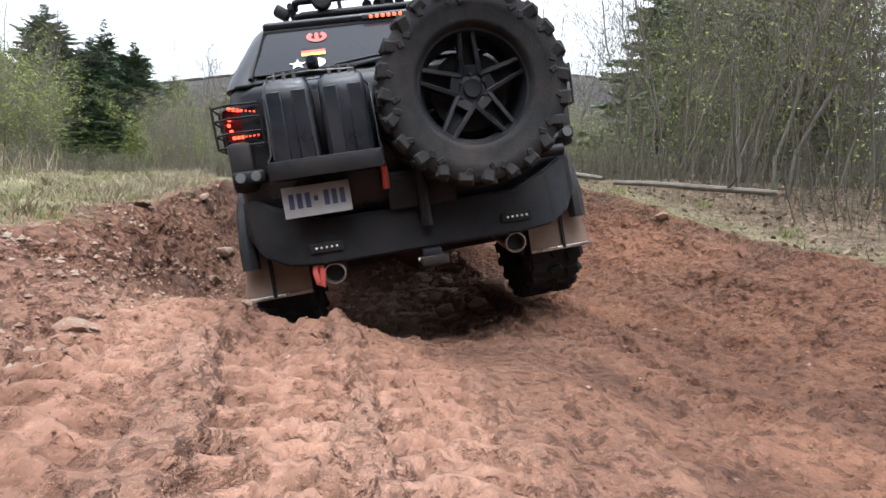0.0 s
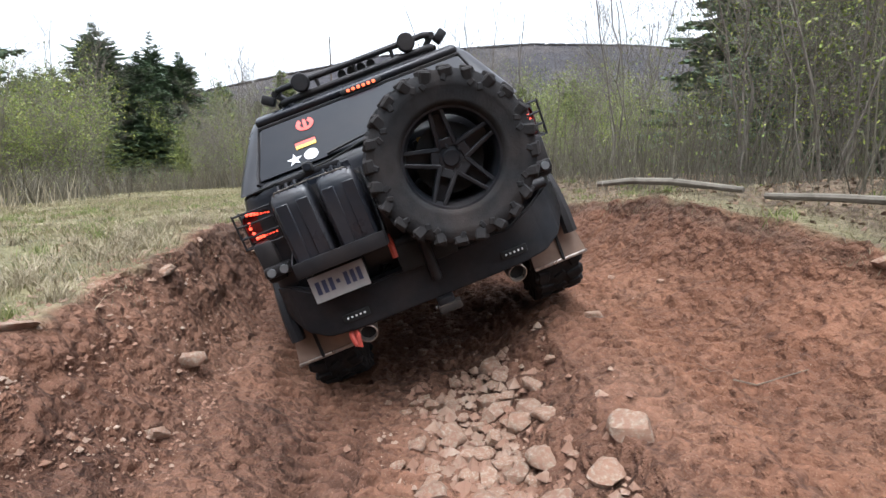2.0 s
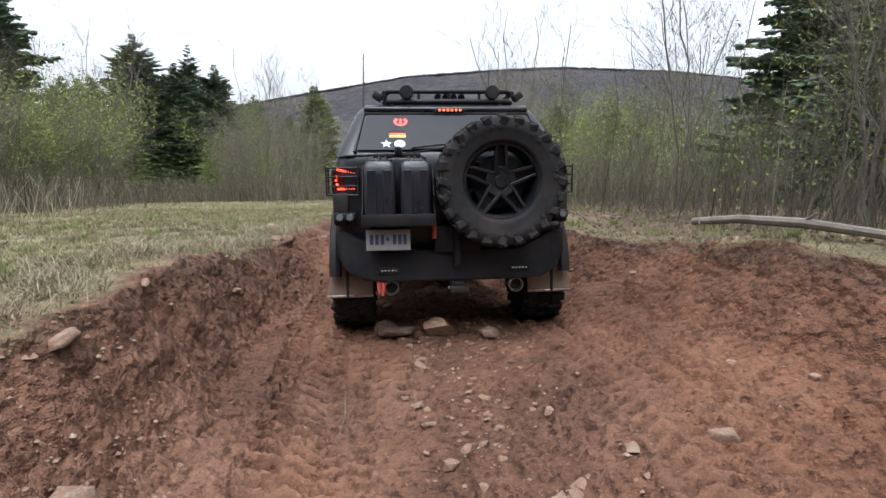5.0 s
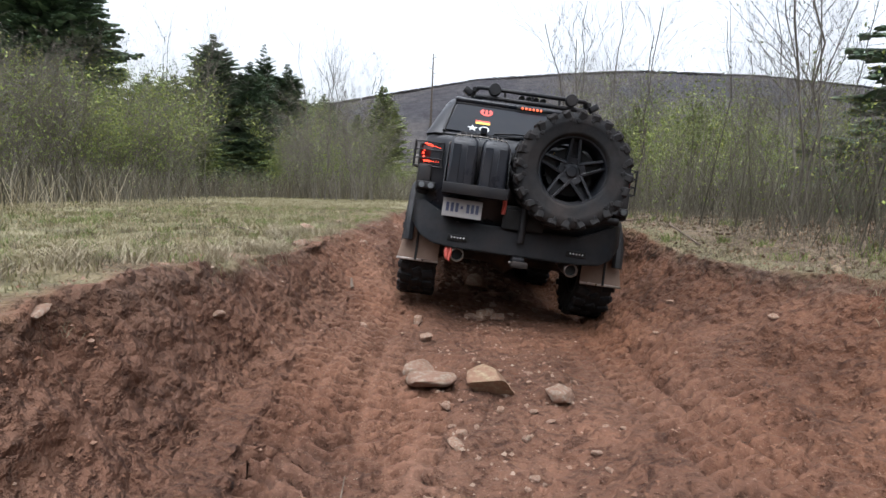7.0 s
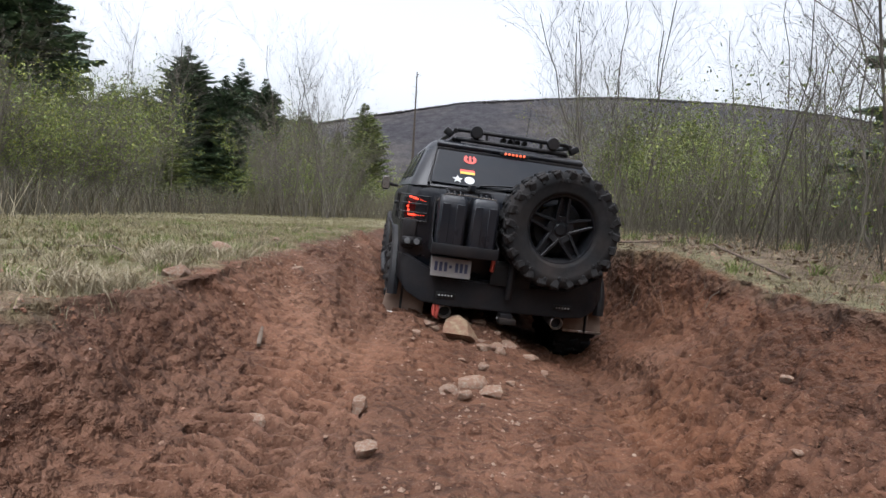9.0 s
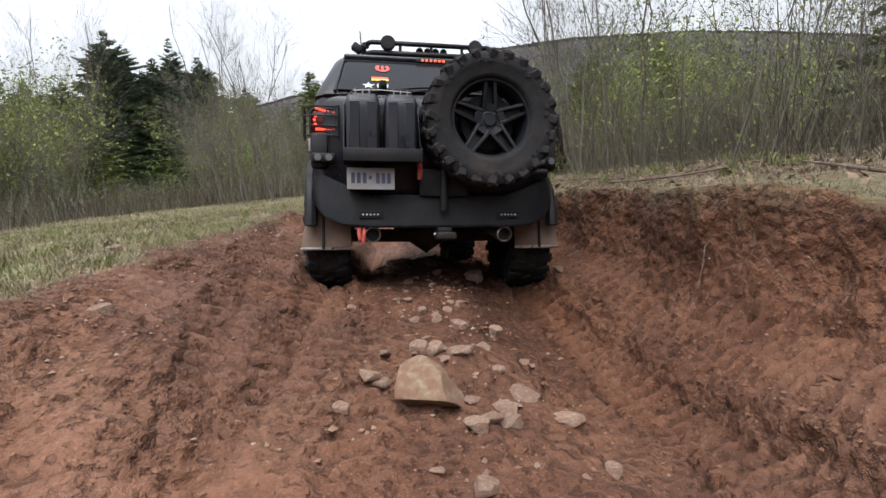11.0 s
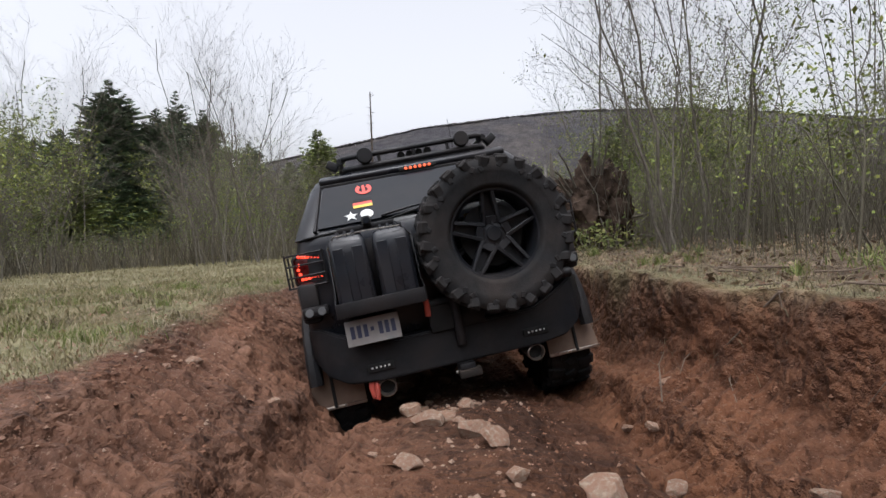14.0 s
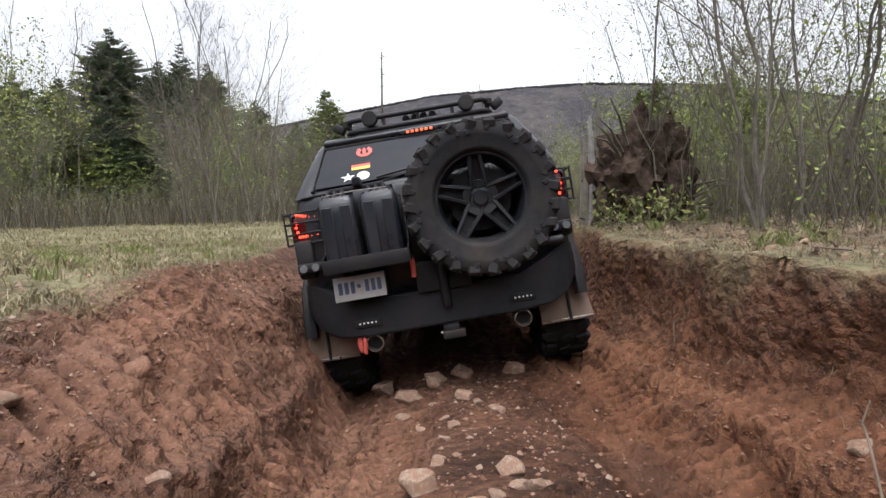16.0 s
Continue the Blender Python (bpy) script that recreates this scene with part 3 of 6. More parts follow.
def build_hill():
    """The long wooded ridge behind the valley."""
    across = np.linspace(-760, 1000, 200)
    deep = np.linspace(0, 1, 26)
    crest = np.interp(across, [-760, -400, -250, -165, -86, 20, 120, 200, 330, 435, 550, 690, 1000], [22, 42, 70, 94, 110, 130, 139, 144, 142, 134, 121, 108, 80])
    U, V = np.meshgrid(across, deep)
    C = np.interp(U, across, crest)
    Yv = 420 + V * 260
    Z = -6 + C * np.sin(V * math.pi / 2) ** 0.8 + 2.2 * rough(U, Yv, 60, 81, 3) + 1.6 * rough(U, Yv * 3, 7, 83, 2) * V
    n, k = len(across), len(deep)
    i = np.arange(n * k).reshape(k, n)
    faces = np.stack([i[:-1, :-1], i[:-1, 1:], i[1:, 1:], i[1:, :-1]], -1).reshape(-1, 4)
    me = mesh_of("hill", np.stack([U, Yv, Z], -1).reshape(-1, 3).tolist(), faces.tolist())
    me.shade_smooth()
    me.materials.append(HILL)
    tagged(new("hill", me), "long wooded ridge still grey before leaf-out", "hill", kind="structure")
    # bare crowns along the skyline
    rng = np.random.default_rng(5)
    vs, fs = [], []
    for _ in range(5200):
        x = rng.uniform(-300, 700)
        v = rng.uniform(0.72, 1.0)
        z = -6 + np.interp(x, across, crest) * math.sin(v * math.pi / 2) ** 0.8
        y = 420 + v * 260 - 2
        h, w = rng.uniform(0.8, 2.6), rng.uniform(1.0, 2.2)
        b = len(vs)
        for a in range(5):
            t = 2 * math.pi * a / 5
            vs.append((x + w * math.cos(t) * rng.uniform(0.6, 1.2), y + w * math.sin(t), z + h * rng.uniform(0.35, 0.6)))
        vs += [(x, y, z - 1), (x + rng.uniform(-0.6, 0.6), y, z + h)]
        for a in range(5):
            fs += [(b + a, b + (a + 1) % 5, b + 6), (b + (a + 1) % 5, b + a, b + 5)]
    tagged(part("hilltop_trees", mesh_of("hilltop_trees", vs, fs), HILL, smooth=False), "bare grey trees along the far ridge", "trees", kind="stuff")


build_hill()


# ---- the leading car: a black off-road estate with a rear spare wheel ----
CAR = thing("off_road_car", "black lifted off-road car with roof rack and muddy tail", "car")
TYRE_R, TYRE_W = 0.445, 0.31


def rounded(hw, y0, y1, z, r, n=4):
    """A rounded rectangle in plan."""
    pts = []
    for cx, cy, a0 in ((hw - r, y1 - r, 0), (-hw + r, y1 - r, 90), (-hw + r, y0 + r, 180), (hw - r, y0 + r, 270)):
        for k in range(n + 1):
            a = radians(a0 + 90 * k / n)
            pts.append((cx + r * math.cos(a), cy + r * math.sin(a), z))
    return pts


def make_tyre(radius, width, rim):
    """The carcass of a mud tyre, with shouldered sidewalls and a raised bead."""
    w = width / 2
    half = [(rim, 0.72), (rim + 0.012, 0.84), (rim + 0.022, 0.90), (rim + 0.030, 0.905), (rim + 0.07, 0.98), (radius - 0.105, 1.0), (radius - 0.098, 1.02), (radius - 0.075, 1.02), (radius - 0.042, 0.985), (radius - 0.020, 0.90)]
    return lathe([(r, -w * k) for r, k in half] + [(radius - 0.016, 0)] + [(r, w * k) for r, k in half[::-1]], 72, "X", True)


def lug_meshes(radius, width, lugs):
    """Shoulder lugs, three for each side, and one middle lug, at the top of the tyre."""
    w, step = width / 2, 2 * math.pi / lugs
    made = {}
    for side in (-1, 1):
        for k in range(3):
            long = (0.5, 0.66, 0.56)[k]
            bm = box((w * long, step * radius * 0.58, 0.03), (0, 0, 0), 0.006, 1, Matrix.Translation((side * w * (0.97 - long / 2), 0, radius - 0.016)) @ Matrix.Rotation(side * 0.22, 4, "Z"))
            box((0.034, step * radius * (0.50, 0.60, 0.46)[k], (0.085, 0.05, 0.07)[k]), (0, 0, 0), 0.009, 1, Matrix.Translation((side * w * 0.955, 0, radius - (0.052, 0.036, 0.045)[k])) @ Matrix.Rotation(side * 0.30, 4, "Y") @ Matrix.Rotation((0.34, -0.12, -0.38)[k], 4, "X"), bm)
            box((0.020, step * radius * 0.30, 0.045), (0, 0, 0), 0.008, 1, Matrix.Translation((side * w * 0.985, step * radius * (0.2, 0.1, -0.2)[k], radius - (0.085, 0.062, 0.078)[k])) @ Matrix.Rotation((-0.5, 0.4, 0.6)[k], 4, "X"), bm)
            made[side, k] = bm
    made[0, 0] = box((w * 0.5, step * radius * 0.38, 0.032), (0, 0, 0), 0.005, 1, Matrix.Translation((0, 0, radius - 0.016)) @ Matrix.Rotation(0.5, 4, "Z"))
    out = {}
    for key, bm in made.items():
        me = bpy.data.meshes.new("tread_lug")
        bm.to_mesh(me)
        bm.free()
        me.materials.append(RUBBER)
        out[key] = me
    return out


def add_lugs(wheel, meshes, lugs):
    """Sets the lugs round a wheel, each a part of its own."""
    step = 2 * math.pi / lugs
    for k in range(lugs):
        for key, turn in (((-1, k % 3), k), ((1, (k + 1) % 3), k + 0.5), ((0, 0), k + 0.25)):
            ob = new("tread_lug", meshes[key])
            ob.parent = wheel
            ob.matrix_basis = Matrix.Rotation(step * turn, 4, "X")


def make_rim(rim, width):
    """Dished barrel of the rim, its outer face towards -X."""
    w = width / 2
    return lathe([(rim + 0.012, -w * 0.80), (rim + 0.010, -w * 0.72), (rim - 0.012, -w * 0.70), (rim - 0.03, -w * 0.45), (rim - 0.035, w * 0.5), (rim - 0.01, w * 0.72), (rim + 0.006, w * 0.72), (rim + 0.002, w * 0.6), (rim - 0.02, 0), (rim - 0.01, -w * 0.6)], 48, "X", True)


def make_spoke(rim, turn, width):
    """One arm of the star: two legs, wide apart at the hub, that close towards the rim, with a slot between."""
    bm = bmesh.new()
    w = width / 2

    def bar(a, deep):
        v = [bm.verts.new(p) for p in a + [(x + deep, y, z) for x, y, z in a]]
        for q in ((0, 1, 2, 3), (7, 6, 5, 4), (0, 4, 5, 1), (1, 5, 6, 2), (2, 6, 7, 3), (3, 7, 4, 0)):
            bm.faces.new([v[k] for k in q])

    for side in (-1, 1):
        bar([(-w * 0.50, side * 0.034, 0.055), (-w * 0.48, side * 0.058, 0.064), (-w * 0.64, side * 0.040, rim - 0.004), (-w * 0.64, side * 0.018, rim - 0.002)], 0.05)
    bar([(-w * 0.46, -0.040, 0.06), (-w * 0.46, 0.040, 0.06), (-w * 0.50, 0.032, 0.108), (-w * 0.50, -0.032, 0.108)], 0.03)
    bar([(-w * 0.20, -0.034, 0.10), (-w * 0.20, 0.034, 0.10), (-w * 0.30, 0.022, rim - 0.01), (-w * 0.30, -0.022, rim - 0.01)], 0.02)
    bmesh.ops.bevel(bm, geom=list(bm.edges), offset=0.004, segments=1, affect="EDGES")
    bmesh.ops.transform(bm, matrix=Matrix.Rotation(turn, 4, "X"), verts=bm.verts)
    return bm


def make_wheel(name, parent, at, lugs=22, radius=TYRE_R, turn=0.0, rim=0.235):
    """A wheel whose outer face looks along -X of its own space."""
    wheel = new(name)
    wheel.empty_display_size = 0.1
    wheel.parent = parent
    wheel.matrix_basis = at
    part("tyre", make_tyre(radius, TYRE_W, rim), RUBBER, wheel, "dusty mud tyre")
    add_lugs(wheel, lug_meshes(radius, TYRE_W, lugs), lugs)
    part("rim", make_rim(rim, TYRE_W), RIM, wheel)
    for k in range(5):
        part("spoke", make_spoke(rim, turn + 2 * math.pi * k / 5, TYRE_W), RIM, wheel)
    w = TYRE_W / 2
    hub = lathe([(0.001, -w * 0.50), (0.040, -w * 0.50), (0.048, -w * 0.44), (0.085, -w * 0.40), (0.088, -w * 0.1), (0.001, -w * 0.1)], 24, "X")
    part("hub", hub, RIM, wheel)
    part("brake_disc", lathe([(0.09, w * 0.0), (0.19, w * 0.0), (0.19, w * 0.12), (0.09, w * 0.12)], 32, "X", True), DARK, wheel)
    for k in range(6):
        a = 2 * math.pi * (k + 0.5) / 6
        part("wheel_nut", lathe([(0.001, -w * 0.50), (0.010, -w * 0.50), (0.012, -w * 0.36), (0.001, -w * 0.36)], 6, "X", move=Matrix.Translation((0, 0.066 * math.cos(a), 0.066 * math.sin(a)))), STEEL, wheel)
    return wheel


# lower body, lofted from nose to tail
def body_ring(y, w, zb, zt, r=0.07):
    return [(-w + 0.07, y, zb), (-w + 0.01, y, zb + 0.07), (-w, y, (zb + zt) / 2 - 0.06), (-w + 0.012, y, zt - 0.12), (-w + 0.035, y, zt - 0.04), (-w + r + 0.03, y, zt),
            (w - r - 0.03, y, zt), (w - 0.035, y, zt - 0.04), (w - 0.012, y, zt - 0.12), (w, y, (zb + zt) / 2 - 0.06), (w - 0.01, y, zb + 0.07), (w - 0.07, y, zb)]


part("body", loft([body_ring(0.14, 0.80, 0.74, 1.42), body_ring(0.17, 0.85, 0.70, 1.45), body_ring(0.25, 0.885, 0.68, 1.46), body_ring(0.5, 0.90, 0.68, 1.46), body_ring(1.0, 0.91, 0.66, 1.45),
                   body_ring(2.5, 0.91, 0.62, 1.42), body_ring(2.9, 0.90, 0.62, 1.33), body_ring(3.9, 0.87, 0.62, 1.25), body_ring(4.2, 0.82, 0.64, 1.20), body_ring(4.3, 0.72, 0.68, 1.1)]), BODY, CAR, "black satin painted body")
part("cabin", loft([rounded(0.865, 0.15, 2.75, 1.43, 0.10), rounded(0.84, 0.20, 2.62, 1.50, 0.10), rounded(0.735, 0.47, 2.28, 1.77, 0.10), rounded(0.70, 0.53, 2.20, 1.825, 0.11), rounded(0.66, 0.58, 2.10, 1.85, 0.12), rounded(0.4, 0.8, 1.8, 1.865, 0.2)]), BODY, CAR)
part("chassis", box((1.2, 3.9, 0.16), (0, 2.3, 0.62), 0.03), UNDER, CAR, "muddy black underbody")
for sx in (-1, 1):
    part("frame_rail", box((0.09, 3.9, 0.12), (sx * 0.48, 2.2, 0.53), 0.015), UNDER, CAR)
part("rear_axle", tube([(-0.70, 0.74, 0.445), (-0.14, 0.74, 0.445), (0, 0.74, 0.445), (0.14, 0.74, 0.445), (0.70, 0.74, 0.445)], [0.05, 0.055, 0.15, 0.055, 0.05], 14), UNDER, CAR)
part("front_axle", tube([(-0.70, 3.38, 0.445), (0.16, 3.38, 0.445), (0.28, 3.38, 0.445), (0.40, 3.38, 0.445), (0.70, 3.38, 0.445)], [0.05, 0.055, 0.13, 0.055, 0.05], 14), UNDER, CAR)
part("fuel_tank", box((0.5, 0.7, 0.22), (0.05, 1.3, 0.55), 0.05), UNDER, CAR)
for sx in (-1, 1):
    part("spring", tube([(sx * 0.52 + 0.05 * math.cos(a * 0.9), 0.66 + 0.05 * math.sin(a * 0.9), 0.48 + 0.012 * a) for a in range(26)], 0.010, 6), UNDER, CAR)
    part("shock_absorber", tube([(sx * 0.62, 0.5, 0.42), (sx * 0.60, 0.5, 0.62), (sx * 0.58, 0.5, 0.85)], [0.026, 0.026, 0.018], 10), UNDER, CAR)
    # wheel arches with dark flares
    for y in (0.74, 3.38):
        arch = [(sx * 0.90, y + 0.53 * math.cos(radians(a)), 0.52 + 0.50 * math.sin(radians(a))) for a in range(0, 181, 15)]
        bm = tube(arch, 0.045, 8)
        part("wheel_flare", bm, TRIM, CAR, "black plastic wheel-arch flare")
        # solid black block stands in for the shaded hollow of the arch
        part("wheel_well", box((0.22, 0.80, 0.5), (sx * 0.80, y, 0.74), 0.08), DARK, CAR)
    part("rock_slider", tube([(sx * 0.90, 1.2, 0.55), (sx * 0.95, 1.35, 0.53), (sx * 0.95, 2.6, 0.53), (sx * 0.90, 2.75, 0.55)], 0.035, 10), STEEL, CAR)

# rear glass and the decals on it; SL is the slope of the glass
G0, G1 = Vector((0, 0.185, 1.485)), Vector((0, 0.472, 1.768))
SL = (G1 - G0).normalized()
OUT = Vector((0, -SL.z, SL.y))


def on_glass(x, z, lift=0.006):
    """A place on the rear glass at a given width and height."""
    p = G0 + (G1 - G0) * ((z - G0.z) / (G1.z - G0.z))
    return Vector((x, p.y, p.z)) + OUT * lift


tail_glass = part("rear_window", slab([on_glass(-0.70, 1.47, 0.002), on_glass(0.70, 1.47, 0.002), on_glass(0.70, 1.50, 0.002), on_glass(0.635, 1.755, 0.002), on_glass(-0.635, 1.755, 0.002), on_glass(-0.70, 1.50, 0.002)], OUT, 0.008), GLASS, CAR, "dark tinted rear window with decals", False)
part("window_trim", tube([on_glass(-0.72, 1.455), on_glass(-0.655, 1.768), on_glass(0.655, 1.768), on_glass(0.72, 1.455)], 0.012, 6), TRIM, tail_glass)
part("wiper", tube([on_glass(0.10, 1.50, 0.03), on_glass(-0.10, 1.49, 0.03), on_glass(-0.30, 1.475, 0.02)], 0.008, 6), STEEL, tail_glass)
part("lower_seam", tube([(-0.80, 0.145, 1.43), (-0.3, 0.14, 1.45), (-0.05, 0.14, 1.49), (0.2, 0.15, 1.50), (0.8, 0.145, 1.46)], 0.007, 6), DARK, CAR)


def decal(name, outline, material, x, z, lift=0.0125, label=""):
    c = on_glass(x, z, lift)
    part(name, slab([c + Vector((u, 0, 0)) + SL * v for u, v in outline], OUT, 0.002), material, tail_glass, label, False)


def disc(r, n=28, a0=0, a1=360):
    return [(r * math.cos(radians(a0 + (a1 - a0) * k / n)), r * math.sin(radians(a0 + (a1 - a0) * k / n))) for k in range(n)]


ring = [(0.055 * math.cos(radians(a)), 0.055 * math.sin(radians(a))) for a in range(125, 416, 12)] + [(0.030 * math.cos(radians(a)), 0.030 * math.sin(radians(a)) - 0.004) for a in range(415, 124, -12)]
decal("red_emblem", ring, RED_DECAL, -0.374, 1.695, label="plain red round emblem decal")
decal("red_emblem", [(-0.010, -0.04), (0.010, -0.04), (0.010, 0.03), (0, 0.045), (-0.010, 0.03)], RED_DECAL, -0.374, 1.695)
for k, mat in enumerate((GOLD_DECAL, RED_DECAL, DARK)):
    decal("flag_stripe", [(-0.062, 0.026 * k - 0.039), (0.062, 0.026 * k - 0.039), (0.062, 0.026 * k - 0.014), (-0.062, 0.026 * k - 0.014)], mat, -0.40, 1.590, label="stripe of a small flag decal")
star = [((0.048 if k % 2 == 0 else 0.019) * math.sin(math.pi * k / 5), (0.048 if k % 2 == 0 else 0.019) * math.cos(math.pi * k / 5)) for k in range(10)][::-1]
decal("star_decal", star, WHITE_DECAL, -0.485, 1.512, label="white star decal")
decal("round_decal", disc(0.042), WHITE_DECAL, -0.385, 1.512, label="round white decal")

# roof lip with the high brake light
lip = part("roof_lip", box((1.32, 0.10, 0.05), (0, 0.515, 1.815), 0.02, 3, Matrix.Rotation(radians(18), 4, "X")), BODY, CAR)
part("lamp_housing", box((0.26, 0.03, 0.03), (0.022, 0.467, 1.800), 0.008), DARK, lip)
for k in range(6):
    part("diode", box((0.021, 0.02, 0.019), (-0.060 + 0.033 * k, 0.455, 1.799), 0.005, 1), LED_HIGH, lip, "lit high brake light")

# side windows, mirrors, handles
for sx in (-1, 1):
    def side(y, z, lift=0.006):
        u = (z - 1.50) / (1.77 - 1.50)
        return Vector((sx * (0.84 - 0.105 * u + lift), y, z))
    for y0, y1, y2, y3 in ((0.42, 1.05, 1.05, 0.62), (1.16, 1.98, 1.98, 1.16), (2.06, 2.50, 2.24, 2.06)):
        part("side_window", slab([side(y0, 1.505), side(y1, 1.505), side(y2, 1.76), side(y3, 1.76)], (sx, 0, 0.35), 0.006), GLASS, CAR, "dark tinted side window", False)
    arm = part("door_mirror", box((0.10, 0.09, 0.17), (sx * 1.03, 2.42, 1.44), 0.035, 3), TRIM, CAR, "black door mirror")
    part("mirror_glass", box((0.08, 0.006, 0.14), (sx * 1.03, 2.372, 1.44), 0.002, 1), CHROME, arm)
    part("mirror_arm", tube([(sx * 0.88, 2.46, 1.42), (sx * 0.98, 2.44, 1.43)], 0.02, 8), TRIM, arm)
    part("door_handle", box((0.03, 0.16, 0.03), (sx * 0.915, 1.45, 1.24), 0.01), TRIM, CAR)
    part("side_moulding", box((0.02, 1.9, 0.06), (sx * 0.915, 1.95, 0.98), 0.008), TRIM, CAR)

# tail lamps: dark housing, a C of lit diodes and a wire guard
for sx in (-1, 1):
    lamp = part("tail_lamp", box((0.20, 0.13, 0.20), (sx * 0.80, 0.215, 1.245), 0.03, 3), DARK, CAR, "lit red tail lamp behind a wire guard")
    spots = [(0.07 - 0.0195 * k, 0.062 + 0.004 * k) for k in range(7)] + [(0.07 - 0.0195 * k, -0.055 + 0.000 * k) for k in range(7)] + [(-0.055, 0.035), (-0.062, 0.008), (-0.055, -0.022)]
    for u, v in spots:
        part("diode", box((0.0175, 0.012, 0.0165), (sx * 0.80 - sx * -1 * -u if sx > 0 else -0.80 + u, 0.146, 1.245 + v), 0.004, 1), LED, lamp)
    part("lens", box((0.165, 0.01, 0.16), (sx * 0.80, 0.151, 1.247), 0.02, 2), LENS_RED, lamp, "dark red lamp lens")
    for v in (-0.10, -0.035, 0.035, 0.10):
        part("guard_wire", tube([(sx * 0.69, 0.125, 1.245 + v), (sx * 0.86, 0.118, 1.245 + v), (sx * 0.935, 0.16, 1.245 + v), (sx * 0.94, 0.34, 1.245 + v)], 0.006, 6), STEEL, lamp)
    for x, y in ((0.70, 0.122), (0.935, 0.16), (0.94, 0.33)):
        part("guard_wire", tube([(sx * x, y, 1.14), (sx * x, y, 1.355)], 0.007, 6), STEEL, lamp)
    # corner lamp pair under the tail lamp
    pod = part("corner_lamp", box((0.16, 0.07, 0.065), (sx * 0.80, 0.10, 0.985), 0.015), STEEL, CAR)
    for k in (-1, 1):
        part("lens", lathe([(0.001, 0.0), (0.024, 0.0), (0.026, 0.01), (0.001, 0.012)], 16, "Y", move=Matrix.Translation((sx * 0.80 + 0.037 * k, 0.055, 0.985))), LENS, pod)
    part("quarter_trim", box((0.12, 0.10, 0.25), (sx * 0.83, 0.15, 1.04), 0.03), TRIM, CAR)

# steel bumper with raised corners
bm = loft([[(x, y0, z0), (x, y1, z0), (x, y1, z1), (x, y0 + 0.03, z1)] for x, y0, y1, z0, z1 in
           ((-0.90, 0.34, 0.45, 0.74, 0.86), (-0.88, 0.17, 0.36, 0.68, 0.88), (-0.80, 0.075, 0.3, 0.58, 0.87), (-0.68, 0.02, 0.3, 0.52, 0.81), (-0.5, 0.0, 0.3, 0.505, 0.73), (0.5, 0.0, 0.3, 0.505, 0.73), (0.68, 0.02, 0.3, 0.52, 0.81), (0.80, 0.075, 0.3, 0.58, 0.87), (0.88, 0.17, 0.36, 0.68, 0.88), (0.90, 0.34, 0.45, 0.74, 0.86))])
bmesh.ops.bevel(bm, geom=list(bm.edges), offset=0.012, segments=2, affect="EDGES")
bumper = part("bumper", bm, STEEL, CAR, "black steel off-road bumper")
for sx in (-1, 1):
    part("lamp_recess", box((0.16, 0.012, 0.05), (sx * 0.487, 0.001, 0.592), 0.006), DARK, bumper)
    for k in range(5):
        part("diode", box((0.012, 0.008, 0.011), (sx * 0.487 - 0.05 + 0.025 * k, -0.007, 0.593), 0.003, 1), LED_WHITE, bumper)
part("receiver", box((0.10, 0.14, 0.09), (0.02, 0.02, 0.46), 0.012), STEEL, bumper)
part("hitch_pin", tube([(-0.05, 0.0, 0.455), (0.10, 0.0, 0.455)], 0.010, 8), CHROME, bumper)
part("hitch_ball_mount", box((0.14, 0.08, 0.05), (0.03, -0.03, 0.445), 0.012), UNDER, bumper, "mud-caked hitch")
part("recess", box((0.34, 0.02, 0.16), (0.02, -0.002, 0.80), 0.01), DARK, bumper)

# number plate with plain bars for its characters
plate = part("number_plate", box((0.315, 0.006, 0.148), (-0.485, -0.082, 0.828), 0.002, 1, Matrix.Rotation(radians(-8), 4, "X")), PLATE, CAR, "dirty white number plate with plain bars")
for k, x in enumerate((-0.118, -0.080, -0.042, -0.006, 0.045, 0.082, 0.119)):
    if k != 3:
        part("plate_mark", box((0.024, 0.004, 0.072), (-0.485 + x, -0.085, 0.832), 0.001, 1, Matrix.Rotation(radians(-8), 4, "X")), PLATE_BAR, plate)
part("plate_mark", box((0.02, 0.004, 0.025), (-0.485 - 0.004, -0.085, 0.835), 0.003, 1), PLATE_BAR, plate)
part("plate_bracket", box((0.30, 0.16, 0.13), (-0.485, 0.01, 0.83), 0.01), DARK, plate)

# carrier with two jerry cans
tray = part("can_carrier", box((0.50, 0.24, 0.012), (-0.41, -0.055, 0.945), 0.003), STEEL, CAR, "black steel jerry-can carrier")
part("tray_lip", box((0.51, 0.012, 0.085), (-0.41, -0.175, 0.975), 0.004), STEEL, tray)
for x in (-0.665, -0.155):
    part("tray_side", slab([(x, -0.17, 0.94), (x, 0.10, 0.94), (x, 0.10, 1.36), (x, 0.06, 1.36), (x, -0.05, 1.06), (x, -0.17, 1.02)], (1, 0, 0), 0.008), STEEL, tray, "", False)
part("carrier_back", box((0.50, 0.012, 0.42), (-0.41, 0.085, 1.15), 0.004), STEEL, tray)


